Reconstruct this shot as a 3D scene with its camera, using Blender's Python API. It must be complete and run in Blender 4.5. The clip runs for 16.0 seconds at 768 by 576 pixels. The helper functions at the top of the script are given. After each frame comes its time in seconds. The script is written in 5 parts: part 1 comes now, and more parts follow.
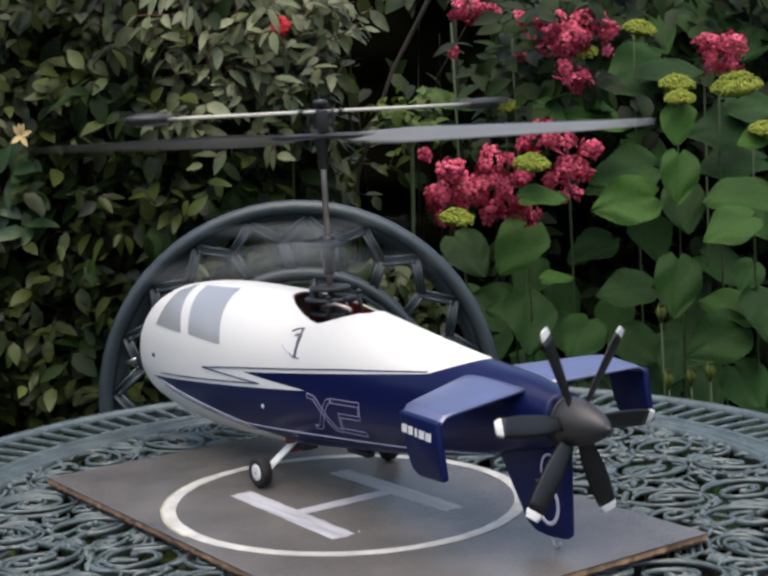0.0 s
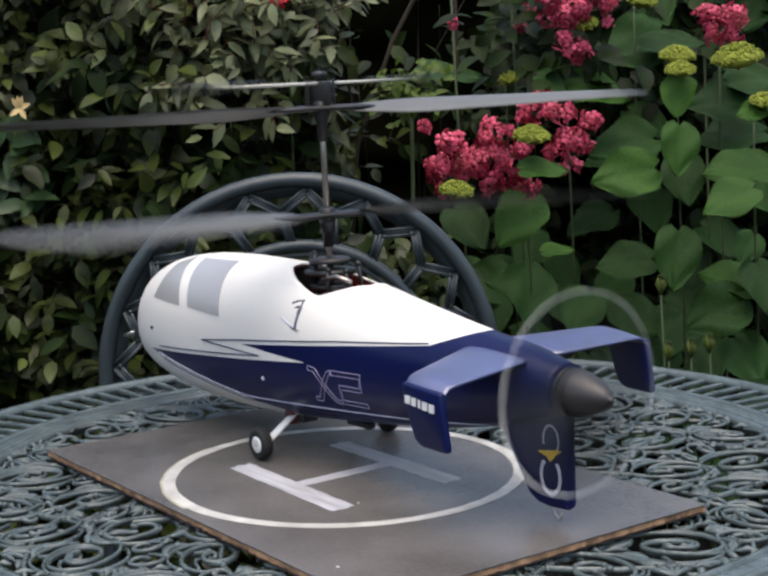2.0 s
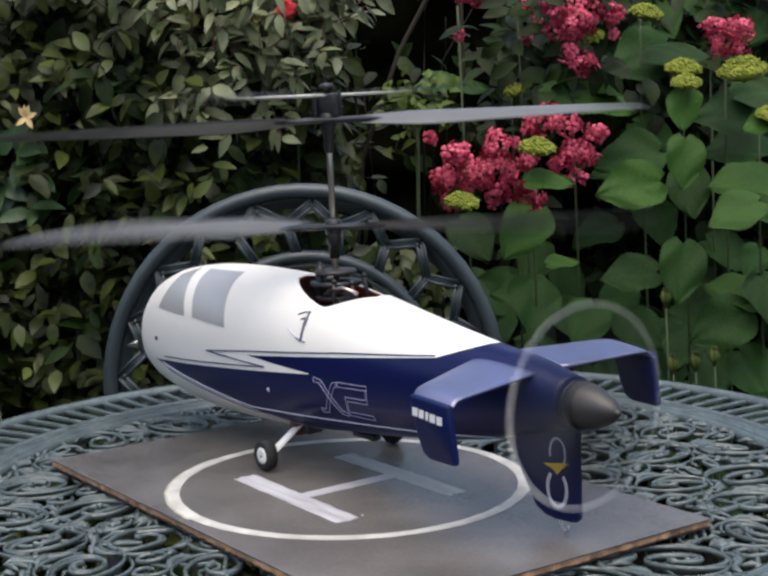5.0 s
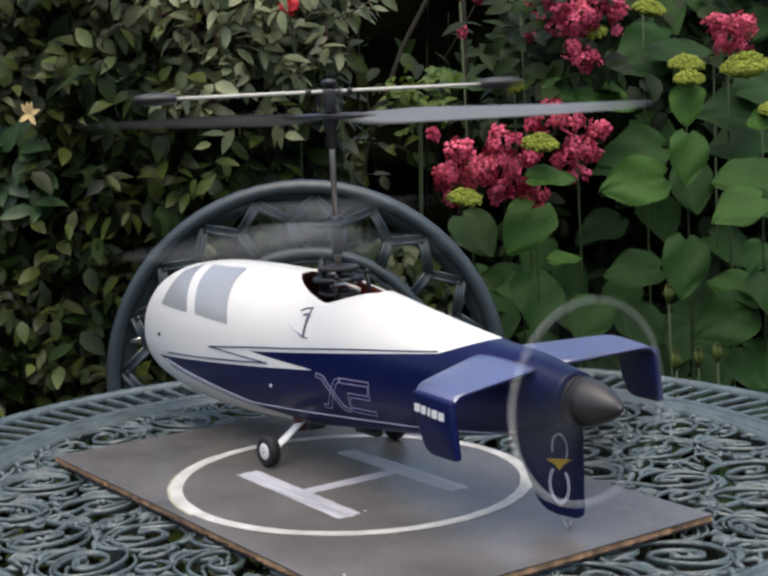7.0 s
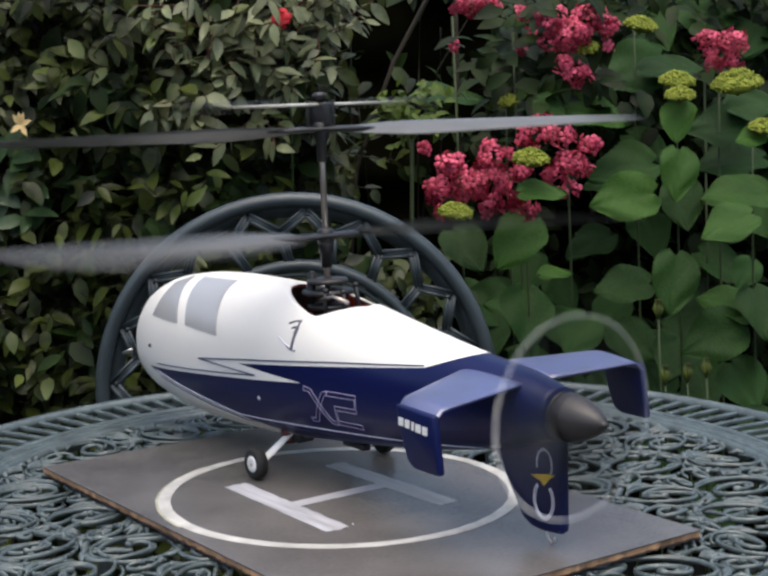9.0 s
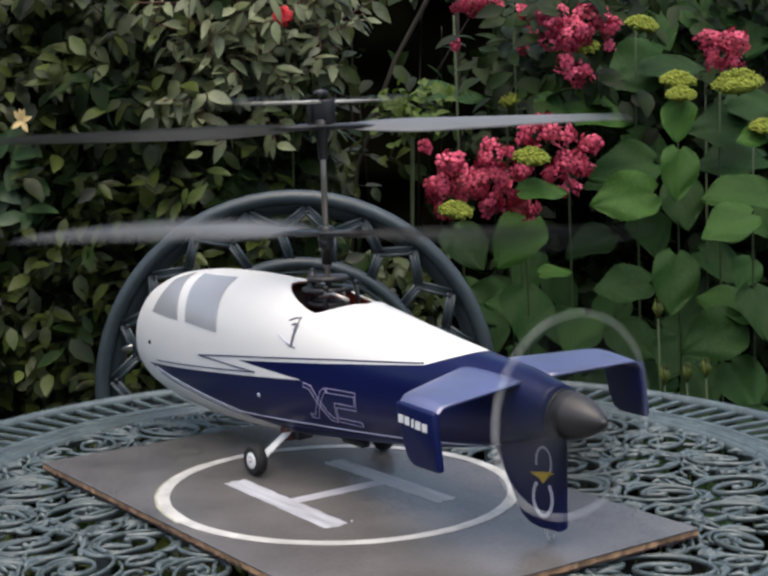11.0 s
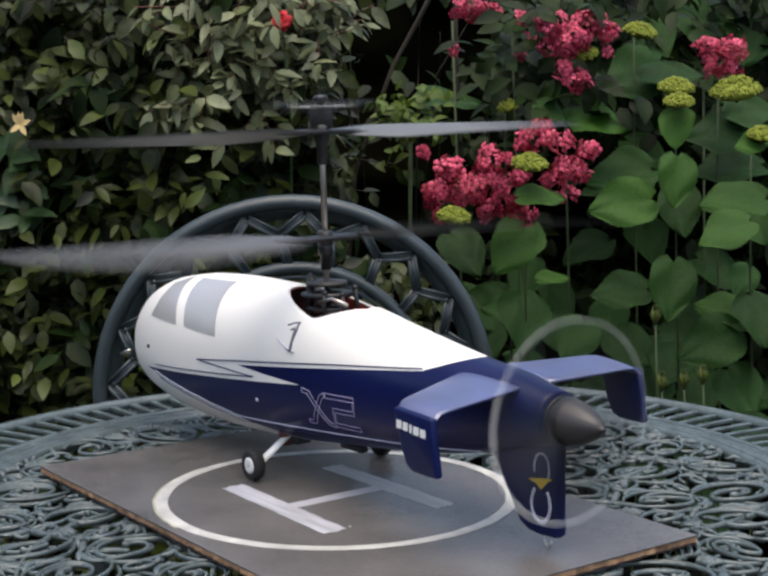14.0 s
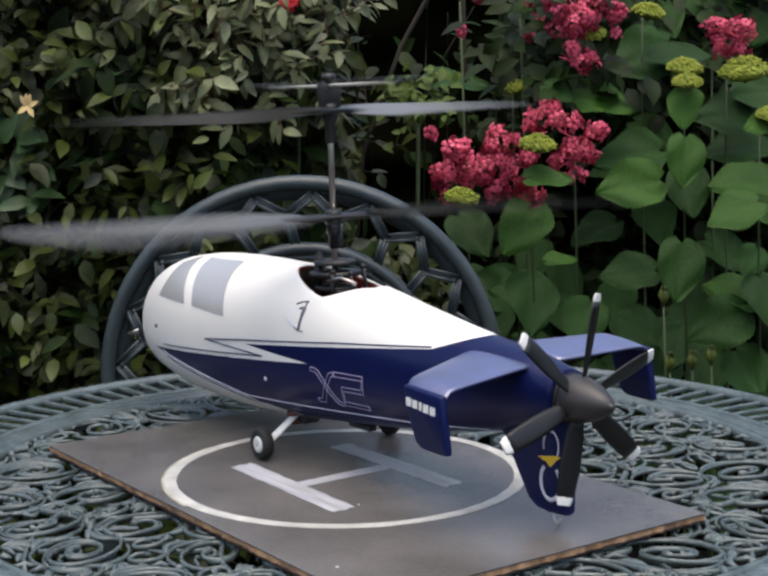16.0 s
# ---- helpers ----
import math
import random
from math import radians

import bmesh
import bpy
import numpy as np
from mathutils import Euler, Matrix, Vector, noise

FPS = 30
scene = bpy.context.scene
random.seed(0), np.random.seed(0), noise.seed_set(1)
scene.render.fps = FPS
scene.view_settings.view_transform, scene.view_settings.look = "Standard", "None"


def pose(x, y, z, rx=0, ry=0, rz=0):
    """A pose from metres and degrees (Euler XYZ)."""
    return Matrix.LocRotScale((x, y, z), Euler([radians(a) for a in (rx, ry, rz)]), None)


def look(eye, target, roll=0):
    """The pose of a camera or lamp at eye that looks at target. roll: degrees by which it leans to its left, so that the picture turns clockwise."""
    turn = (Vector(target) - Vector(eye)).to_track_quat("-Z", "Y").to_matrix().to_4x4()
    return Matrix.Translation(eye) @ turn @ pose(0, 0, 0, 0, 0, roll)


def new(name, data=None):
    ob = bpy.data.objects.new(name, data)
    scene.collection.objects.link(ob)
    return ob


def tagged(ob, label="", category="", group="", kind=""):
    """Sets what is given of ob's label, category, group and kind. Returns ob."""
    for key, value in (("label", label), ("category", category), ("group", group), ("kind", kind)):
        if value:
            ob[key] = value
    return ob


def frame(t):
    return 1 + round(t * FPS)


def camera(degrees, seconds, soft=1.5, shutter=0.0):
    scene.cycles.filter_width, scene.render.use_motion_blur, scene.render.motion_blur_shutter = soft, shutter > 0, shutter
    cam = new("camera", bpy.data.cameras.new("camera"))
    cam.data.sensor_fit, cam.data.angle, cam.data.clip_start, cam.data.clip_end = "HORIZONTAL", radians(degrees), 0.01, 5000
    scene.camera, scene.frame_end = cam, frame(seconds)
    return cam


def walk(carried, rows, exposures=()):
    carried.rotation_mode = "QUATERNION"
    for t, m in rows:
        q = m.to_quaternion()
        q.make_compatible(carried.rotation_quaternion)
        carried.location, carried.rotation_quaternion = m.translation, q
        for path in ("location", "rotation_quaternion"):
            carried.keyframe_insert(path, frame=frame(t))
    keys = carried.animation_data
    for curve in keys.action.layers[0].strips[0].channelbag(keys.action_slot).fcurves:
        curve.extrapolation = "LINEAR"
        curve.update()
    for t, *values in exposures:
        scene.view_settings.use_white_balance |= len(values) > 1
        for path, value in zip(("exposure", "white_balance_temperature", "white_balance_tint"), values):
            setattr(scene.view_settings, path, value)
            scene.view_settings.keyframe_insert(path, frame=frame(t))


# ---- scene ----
cam = camera(28, 16.0, soft=2.7, shutter=0.68)
PATH = [
    (0, (-0.0076, -0.9203, 0.9789), (0.0033, 1.0599, 0.6986), -1.74),
    (0.5, (-0.0081, -0.9194, 0.9788), (-0.0025, 1.0590, 0.6860), -1.60),
    (1, (-0.0075, -0.9199, 0.9789), (0.0036, 1.0585, 0.6857), -1.57),
    (1.5, (-0.0069, -0.9195, 0.9782), (0.0083, 1.0551, 0.6611), -1.73),
    (2, (-0.0068, -0.9199, 0.9788), (0.0025, 1.0550, 0.6630), -1.83),
    (2.5, (-0.0068, -0.9192, 0.9793), (0.0007, 1.0559, 0.6653), -1.81),
    (3, (-0.0067, -0.9195, 0.9795), (-0.0007, 1.0562, 0.6690), -1.76),
    (3.5, (-0.0074, -0.9195, 0.9792), (-0.0056, 1.0563, 0.6691), -1.74),
    (6, (-0.0070, -0.9206, 0.9803), (-0.0007, 1.0570, 0.6816), -1.42),
    (6.5, (-0.0068, -0.9206, 0.9799), (-0.0022, 1.0566, 0.6788), -1.45),
    (7, (-0.0069, -0.9207, 0.9795), (-0.0073, 1.0557, 0.6730), -1.57),
    (7.5, (-0.0070, -0.9213, 0.9787), (-0.0111, 1.0547, 0.6698), -1.69),
    (8, (-0.0067, -0.9216, 0.9787), (-0.0066, 1.0550, 0.6738), -1.56),
    (8.5, (-0.0066, -0.9216, 0.9798), (0.0042, 1.0573, 0.6901), -1.20),
    (11, (-0.0066, -0.9229, 0.9790), (0.0059, 1.0557, 0.6877), -0.78),
    (11.5, (-0.0067, -0.9227, 0.9799), (0.0108, 1.0575, 0.6996), -0.72),
    (12, (-0.0069, -0.9226, 0.9794), (0.0056, 1.0565, 0.6918), -0.79),
    (12.5, (-0.0072, -0.9226, 0.9783), (0.0051, 1.0558, 0.6853), -0.89),
    (13, (-0.0085, -0.9229, 0.9775), (-0.0043, 1.0539, 0.6736), -0.91),
    (13.5, (-0.0088, -0.9228, 0.9778), (0.0009, 1.0552, 0.6820), -0.59),
    (14, (-0.0084, -0.9229, 0.9792), (0.0091, 1.0566, 0.6943), -0.49),
    (14.5, (-0.0087, -0.9230, 0.9804), (0.0058, 1.0573, 0.7007), -0.49),
    (15, (-0.0094, -0.9230, 0.9788), (0.0030, 1.0565, 0.6939), -0.46),
    (15.5, (-0.0091, -0.9237, 0.9774), (-0.0013, 1.0538, 0.6783), -0.73),
    (16, (-0.0087, -0.9227, 0.9763), (-0.0014, 1.0537, 0.6703), -0.60),
]
walk(cam, [(t, look(eye, target, roll)) for t, eye, target, roll in PATH])

# ---- light: a bright overcast garden ----
world = bpy.data.worlds.new("overcast_sky")
scene.world = world
world.use_nodes = True
wn = world.node_tree.nodes
sky = wn.new("ShaderNodeTexSky")
sky.sky_type = "NISHITA"
sky.sun_disc = False
sky.sun_elevation, sky.sun_rotation = radians(76), radians(184)
sky.dust_density, sky.air_density = 3.6, 1.0
wn["Background"].inputs["Strength"].default_value = 0.15
cloud = wn.new("ShaderNodeMix")
cloud.data_type, cloud.blend_type = "RGBA", "MULTIPLY"
cloud.inputs["Factor"].default_value, cloud.inputs[7].default_value = 1.0, (1.0, 0.965, 0.90, 1)
world.node_tree.links.new(sky.outputs["Color"], cloud.inputs[6])
world.node_tree.links.new(cloud.outputs[2], wn["Background"].inputs["Color"])
sun_data = bpy.data.lights.new("sun", "SUN")
sun_data.energy, sun_data.angle, sun_data.color = 1.15, radians(80), (1.0, 0.96, 0.90)
sun = new("sun", sun_data)
sun.matrix_world = look((0.05, -0.75, 4.0), (0, 0, 0.7))
scene.view_settings.exposure = 0.83


# ---- materials ----
def mat(name, color, rough=0.6, metal=0.0, vary=0.15, scale=40.0, bump=0.0, bscale=300.0, coat=0.0, isl=0.0, rnd=0.0, alt=None, trans=0.0, spec=0.5, coat_rough=0.1, coat_ior=1.5, stretch=None):
    """Principled material: two scales of colour variation, fine bump, optional per-island or per-object variation."""
    m = bpy.data.materials.new(name)
    m.use_nodes = True
    nt = m.node_tree
    n, l = nt.nodes, nt.links
    b = n["Principled BSDF"]
    b.inputs["Roughness"].default_value = rough
    b.inputs["Metallic"].default_value = metal
    b.inputs["Coat Weight"].default_value = coat
    b.inputs["Coat Roughness"].default_value, b.inputs["Coat IOR"].default_value = coat_rough, coat_ior
    b.inputs["Specular IOR Level"].default_value = spec
    tc = n.new("ShaderNodeTexCoord")
    big = n.new("ShaderNodeTexNoise")
    big.inputs["Scale"].default_value, big.inputs["Detail"].default_value = scale, 4.0
    where = tc.outputs["Object"]
    if stretch:
        mp = n.new("ShaderNodeMapping")
        mp.inputs["Scale"].default_value = stretch
        l.new(where, mp.inputs["Vector"])
        where = mp.outputs["Vector"]
    l.new(where, big.inputs["Vector"])
    fine = n.new("ShaderNodeTexNoise")
    fine.inputs["Scale"].default_value, fine.inputs["Detail"].default_value = bscale, 3.0
    l.new(where, fine.inputs["Vector"])
    mix = n.new("ShaderNodeMix")
    mix.data_type = "RGBA"
    ca = [max(0.0, v * (1 - vary)) for v in color]
    cb = list(alt) if alt else [min(1.0, v * (1 + vary)) for v in color]
    mix.inputs[6].default_value, mix.inputs[7].default_value = (*ca, 1), (*cb, 1)
    add = n.new("ShaderNodeMath")
    add.operation = "MULTIPLY_ADD"
    l.new(fine.outputs["Fac"], add.inputs[0])
    add.inputs[1].default_value = 0.35
    sub = n.new("ShaderNodeMath")
    sub.operation = "MULTIPLY_ADD"
    l.new(big.outputs["Fac"], sub.inputs[0])
    sub.inputs[1].default_value, sub.inputs[2].default_value = 1.6, -0.48
    l.new(sub.outputs[0], add.inputs[2])
    fac = add.outputs[0]
    if isl or rnd:
        src = n.new("ShaderNodeNewGeometry").outputs["Random Per Island"] if isl else n.new("ShaderNodeObjectInfo").outputs["Random"]
        k = n.new("ShaderNodeMath")
        k.operation = "MULTIPLY_ADD"
        l.new(src, k.inputs[0])
        k.inputs[1].default_value = isl or rnd
        l.new(fac, k.inputs[2])
        s2 = n.new("ShaderNodeMath")
        s2.operation = "SUBTRACT"
        l.new(k.outputs[0], s2.inputs[0])
        s2.inputs[1].default_value = (isl or rnd) * 0.5
        fac = s2.outputs[0]
    clampn = n.new("ShaderNodeClamp")
    l.new(fac, clampn.inputs["Value"])
    l.new(clampn.outputs[0], mix.inputs["Factor"])
    l.new(mix.outputs[2], b.inputs["Base Color"])
    if bump:
        bp = n.new("ShaderNodeBump")
        bp.inputs["Strength"].default_value, bp.inputs["Distance"].default_value = bump, 0.001
        l.new(fine.outputs["Fac"], bp.inputs["Height"])
        l.new(bp.outputs["Normal"], b.inputs["Normal"])
    if trans:
        tr = n.new("ShaderNodeBsdfTranslucent")
        l.new(mix.outputs[2], tr.inputs["Color"])
        ms = n.new("ShaderNodeMixShader")
        ms.inputs[0].default_value = trans
        l.new(b.outputs[0], ms.inputs[1])
        l.new(tr.outputs[0], ms.inputs[2])
        l.new(ms.outputs[0], n["Material Output"].inputs["Surface"])
    return m


SIDEBLOCK = mat("side_light_blocker", (0.06, 0.062, 0.05), 0.9, vary=0.4, scale=3, bump=0.6, bscale=60)
SOIL = mat("dark_soil", (0.02, 0.018, 0.012), 0.95, vary=0.5, scale=12, bump=0.8, bscale=90)
TABLE = mat("green_cast_aluminium", (0.077, 0.101, 0.103), 0.25, vary=0.45, scale=60, bump=0.9, bscale=260, spec=0.6)
CHAIR = mat("dark_green_painted_metal", (0.035, 0.047, 0.052), 0.38, vary=0.3, scale=22, bump=0.2, bscale=240)
BOARD = mat("grey_painted_board", (0.118, 0.110, 0.106), 0.25, vary=0.6, scale=10, bump=0.2, bscale=380)
CARD = mat("raw_fibreboard_edge", (0.42, 0.25, 0.135), 0.9, vary=0.75, scale=120, bump=0.6, bscale=500)
DARKEDGE = mat("dark_board_face_edge", (0.05, 0.03, 0.025), 0.8, vary=0.4, scale=150)
PAINTMARK = mat("worn_white_paint", (0.40, 0.40, 0.44), 0.5, vary=0.45, scale=150, bump=0.3, bscale=700, alt=(0.66, 0.66, 0.71), stretch=(0.12, 1, 1))
PAINTCROSS = mat("worn_white_crossbar_paint", (0.34, 0.34, 0.37), 0.5, vary=0.45, scale=150, bump=0.3, bscale=700, alt=(0.60, 0.60, 0.65), stretch=(1, 0.12, 1))
FADED = mat("faded_white_paint", (0.34, 0.335, 0.33), 0.45, vary=0.35, scale=110, bump=0.3, bscale=700, alt=(0.56, 0.555, 0.55), stretch=(0.15, 1, 1))
PAINTRING = mat("chalky_white_paint", (0.40, 0.39, 0.36), 0.55, vary=0.3, scale=55, bump=0.3, bscale=500, alt=(0.74, 0.73, 0.69))
OLDRING = mat("yellowed_underpaint", (0.36, 0.345, 0.25), 0.6, vary=0.4, scale=60)
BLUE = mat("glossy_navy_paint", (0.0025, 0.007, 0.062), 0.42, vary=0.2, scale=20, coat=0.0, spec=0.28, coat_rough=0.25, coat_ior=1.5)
# the navy is lightened here to imitate sky sheen on the tail planes
TAILTOP = mat("sky_sheen_navy_paint", (0.024, 0.036, 0.16), 0.4, vary=0.5, scale=45, coat=1.0, coat_rough=0.45, coat_ior=2.3)
GREYPRINT = mat("grey_window_print", (0.40, 0.40, 0.41), 0.3, vary=0.06, scale=30, coat=1.0, coat_rough=0.18)
WHITELINE = mat("pale_lilac_line", (0.62, 0.62, 0.74), 0.4, vary=0.1)
LETTER = mat("lilac_outline_print", (0.36, 0.34, 0.52), 0.4, vary=0.1)
NAVYLINE = mat("navy_pinstripe", (0.03, 0.03, 0.09), 0.4, vary=0.1)
WHITEPART = mat("white_plastic", (0.8, 0.8, 0.78), 0.4, vary=0.05)
BLACK = mat("black_plastic", (0.014, 0.014, 0.015), 0.38, vary=0.3, scale=60)
PROPBLACK = mat("black_propeller_plastic", (0.009, 0.009, 0.010), 0.33, vary=0.3, scale=60)
SPIN = mat("dark_grey_spinner", (0.034, 0.031, 0.031), 0.42, vary=0.15, scale=60)
RUBBER = mat("black_rubber", (0.012, 0.012, 0.012), 0.75, vary=0.3, scale=90, bump=0.4)
STEEL = mat("brushed_steel", (0.62, 0.56, 0.5), 0.32, metal=1.0, vary=0.1)
SOCKET = mat("dark_red_socket_plastic", (0.10, 0.022, 0.016), 0.5, vary=0.3, scale=60)
REDBROWN = mat("red_brown_inner_shell", (0.4, 0.1, 0.07), 0.5, vary=0.3, scale=60)
BLADE = mat("grey_rotor_plastic", (0.13, 0.13, 0.126), 0.45, vary=0.15, scale=50, spec=0.4)
FLYBAR = mat("pale_flybar_rod", (0.55, 0.53, 0.46), 0.4, vary=0.05)
YELLOW = mat("yellow_print", (0.75, 0.5, 0.03), 0.4, vary=0.08)
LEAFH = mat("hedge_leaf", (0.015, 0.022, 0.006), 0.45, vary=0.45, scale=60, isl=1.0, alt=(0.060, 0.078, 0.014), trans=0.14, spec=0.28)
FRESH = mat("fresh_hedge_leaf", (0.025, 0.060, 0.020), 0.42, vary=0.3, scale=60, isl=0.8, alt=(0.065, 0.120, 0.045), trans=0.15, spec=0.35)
# shade deep in hedge and shrubs is put into this darker leaf colour
LEAFD = mat("shade_toned_leaf", (0.006, 0.014, 0.003), 0.5, vary=0.4, scale=20, isl=0.8, alt=(0.021, 0.04, 0.008), trans=0.1, spec=0.14)
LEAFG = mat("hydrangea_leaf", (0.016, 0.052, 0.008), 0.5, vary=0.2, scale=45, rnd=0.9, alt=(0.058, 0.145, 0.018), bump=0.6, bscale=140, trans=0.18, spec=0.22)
# LEAFG darkened: the shade on leaves further back is put into the colour
LEAFS = mat("shaded_hydrangea_leaf", (0.014, 0.047, 0.010), 0.5, vary=0.25, scale=45, rnd=0.8, alt=(0.032, 0.084, 0.018), bump=0.6, bscale=140, trans=0.1, spec=0.15)
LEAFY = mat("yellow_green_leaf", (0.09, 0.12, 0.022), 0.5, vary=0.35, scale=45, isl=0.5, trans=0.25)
# LEAFY made darker: shade behind the chair is put into the colour
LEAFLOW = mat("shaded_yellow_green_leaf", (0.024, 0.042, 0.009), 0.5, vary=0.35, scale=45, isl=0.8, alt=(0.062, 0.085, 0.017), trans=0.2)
STALK = mat("green_stalk", (0.035, 0.058, 0.016), 0.6, vary=0.3, scale=60)
TWIG = mat("brown_twig", (0.022, 0.018, 0.011), 0.9, vary=0.4, scale=50, bump=0.5)
PETAL = mat("pink_petal", (0.36, 0.005, 0.035), 0.55, vary=0.3, scale=60, isl=1.3, alt=(0.88, 0.13, 0.23), trans=0.2)
REDPET = mat("red_petal", (0.6, 0.02, 0.03), 0.55, vary=0.2, isl=0.4, trans=0.2)
EYE = mat("dark_flower_eye", (0.12, 0.01, 0.03), 0.7, vary=0.2)
HEADM = mat("lime_flower_head", (0.19, 0.24, 0.02), 0.8, vary=0.25, scale=120, isl=0.6, alt=(0.36, 0.4, 0.05), trans=0.2)
# near-black sheets behind the leaves stand in for the deep shade there
CORE = mat("hedge_shade_core", (0.004, 0.004, 0.002), 1.0, vary=0.5, scale=15, spec=0.0)
CREAMFLOWER = mat("pale_yellow_flower", (0.75, 0.55, 0.25), 0.6, vary=0.2, trans=0.2)


def livery():
    """White over navy with a forward flash, set out along the body (x forward, z up)."""
    m = bpy.data.materials.new("white_and_navy_gloss_livery")
    m.use_nodes = True
    nt = m.node_tree
    n, l = nt.nodes, nt.links
    b = n["Principled BSDF"]
    b.inputs["Roughness"].default_value, b.inputs["Coat Weight"].default_value = 0.3, 0.0
    b.inputs["Specular IOR Level"].default_value = 0.28
    b.inputs["Coat Roughness"].default_value = 0.25
    tc = n.new("ShaderNodeTexCoord")
    sep = n.new("ShaderNodeSeparateXYZ")
    l.new(tc.outputs["Object"], sep.inputs[0])

    def below(p, q):
        """1 where z lies under the line from p to q."""
        k = (q[1] - p[1]) / (q[0] - p[0])
        a = n.new("ShaderNodeMath")
        a.operation = "MULTIPLY_ADD"
        l.new(sep.outputs["X"], a.inputs[0])
        a.inputs[1].default_value, a.inputs[2].default_value = k, p[1] - k * p[0]
        c = n.new("ShaderNodeMath")
        c.operation = "LESS_THAN"
        l.new(sep.outputs["Z"], c.inputs[0])
        l.new(a.outputs[0], c.inputs[1])
        return c.outputs[0]

    def op(kind, a, c=None):
        o = n.new("ShaderNodeMath")
        o.operation = kind
        for i, v in enumerate((a, c)):
            if v is None:
                continue
            if isinstance(v, (int, float)):
                o.inputs[i].default_value = v
            else:
                l.new(v, o.inputs[i])
        return o.outputs[0]

    inv = lambda a: op("SUBTRACT", 1.0, a)
    top = below(*TOP_LINE)
    rear = op("MULTIPLY", below(*REAR_LINE), inv(below(*KEEL_REAR)))
    keel = op("MINIMUM", inv(below(*KEEL_LINE)), 1.0)
    wedge = op("MULTIPLY", below(*FLASH_UP), inv(below(*FLASH_LOW)))
    side = op("MULTIPLY", op("MULTIPLY", top, keel), inv(wedge))
    blue = op("MAXIMUM", side, rear)
    mix = n.new("ShaderNodeMix")
    mix.data_type = "RGBA"
    l.new(blue, mix.inputs["Factor"])
    noi = n.new("ShaderNodeTexNoise")
    noi.inputs["Scale"].default_value = 28
    l.new(tc.outputs["Object"], noi.inputs["Vector"])
    tint = n.new("ShaderNodeMix")
    tint.data_type = "RGBA"
    l.new(noi.outputs["Fac"], tint.inputs["Factor"])
    tint.inputs[6].default_value, tint.inputs[7].default_value = (0.81, 0.79, 0.75, 1), (0.86, 0.84, 0.80, 1)
    l.new(tint.outputs[2], mix.inputs[6])
    mix.inputs[7].default_value = (0.0035, 0.007, 0.058, 1)
    l.new(mix.outputs[2], b.inputs["Base Color"])
    return m


# ---- mesh helpers ----
def part(name, bm, material, parent=None, label="", smooth=True):
    me = bpy.data.meshes.new(name)
    bm.to_mesh(me)
    bm.free()
    for p in me.polygons:
        p.use_smooth = smooth
    me.materials.append(material)
    ob = new(name, me)
    if parent is not None:
        ob.parent = parent
    if label:
        ob["label"] = label
    return ob


def empty(name, label, category, group="", kind="", m=None):
    ob = new(name)
    ob.empty_display_size = 0.02
    if m is not None:
        ob.matrix_world = m
    return tagged(ob, label, category, group, kind)


def sweep(bm, pts, r, sides=8, flat=1.0, closed=False, taper=None, up=Vector((0, 0, 1))):
    """A tube along pts; flat scales its height along up; taper: radius factors along it."""
    pts = [Vector(p) for p in pts]
    n = len(pts)
    rings = []
    for i, p in enumerate(pts):
        a, b = (pts[(i - 1) % n], pts[(i + 1) % n]) if closed else (pts[max(i - 1, 0)], pts[min(i + 1, n - 1)])
        d = (b - a).normalized()
        s = d.cross(up)
        if s.length < 1e-4:
            s = d.cross(Vector((1, 0, 0)))
        s.normalize()
        u = s.cross(d)
        k = r * (taper[i] if taper else 1.0)
        rings.append([bm.verts.new(p + s * (k * math.cos(q)) + u * (k * flat * math.sin(q))) for q in (2 * math.pi * j / sides for j in range(sides))])
    for i in range(n if closed else n - 1):
        a, b = rings[i], rings[(i + 1) % n]
        for j in range(sides):
            bm.faces.new((a[j], b[j], b[(j + 1) % sides], a[(j + 1) % sides]))
    if not closed:
        bm.faces.new(rings[0])
        bm.faces.new(rings[-1][::-1])
    return bm


def lathe(bm, prof, sides=32, m=Matrix()):
    """Turns (radius, height) pairs round z, then moves it by m."""
    rings = [[bm.verts.new(m @ Vector((r * math.cos(2 * math.pi * j / sides), r * math.sin(2 * math.pi * j / sides), h))) for j in range(sides)] for r, h in prof]
    for a, b in zip(rings, rings[1:]):
        for j in range(sides):
            bm.faces.new((a[j], a[(j + 1) % sides], b[(j + 1) % sides], b[j]))
    if prof[0][0] > 1e-5:
        bm.faces.new(rings[0][::-1])
    if prof[-1][0] > 1e-5:
        bm.faces.new(rings[-1])
    bmesh.ops.remove_doubles(bm, verts=bm.verts, dist=1e-6)
    return bm


def slab(poly, thick, bevel=0.0, m=Matrix()):
    """An outline (x, y) given thickness in z about 0, its edges rounded, moved by m."""
    bm = bmesh.new()
    lo = [bm.verts.new((x, y, -thick / 2)) for x, y in poly]
    hi = [bm.verts.new((x, y, thick / 2)) for x, y in poly]
    bm.faces.new(lo[::-1])
    bm.faces.new(hi)
    for i in range(len(poly)):
        j = (i + 1) % len(poly)
        bm.faces.new((lo[i], lo[j], hi[j], hi[i]))
    bmesh.ops.recalc_face_normals(bm, faces=bm.faces)
    if bevel:
        bmesh.ops.bevel(bm, geom=bm.edges[:], offset=bevel, segments=2, affect="EDGES", profile=0.6)
    bm.transform(m)
    return bm


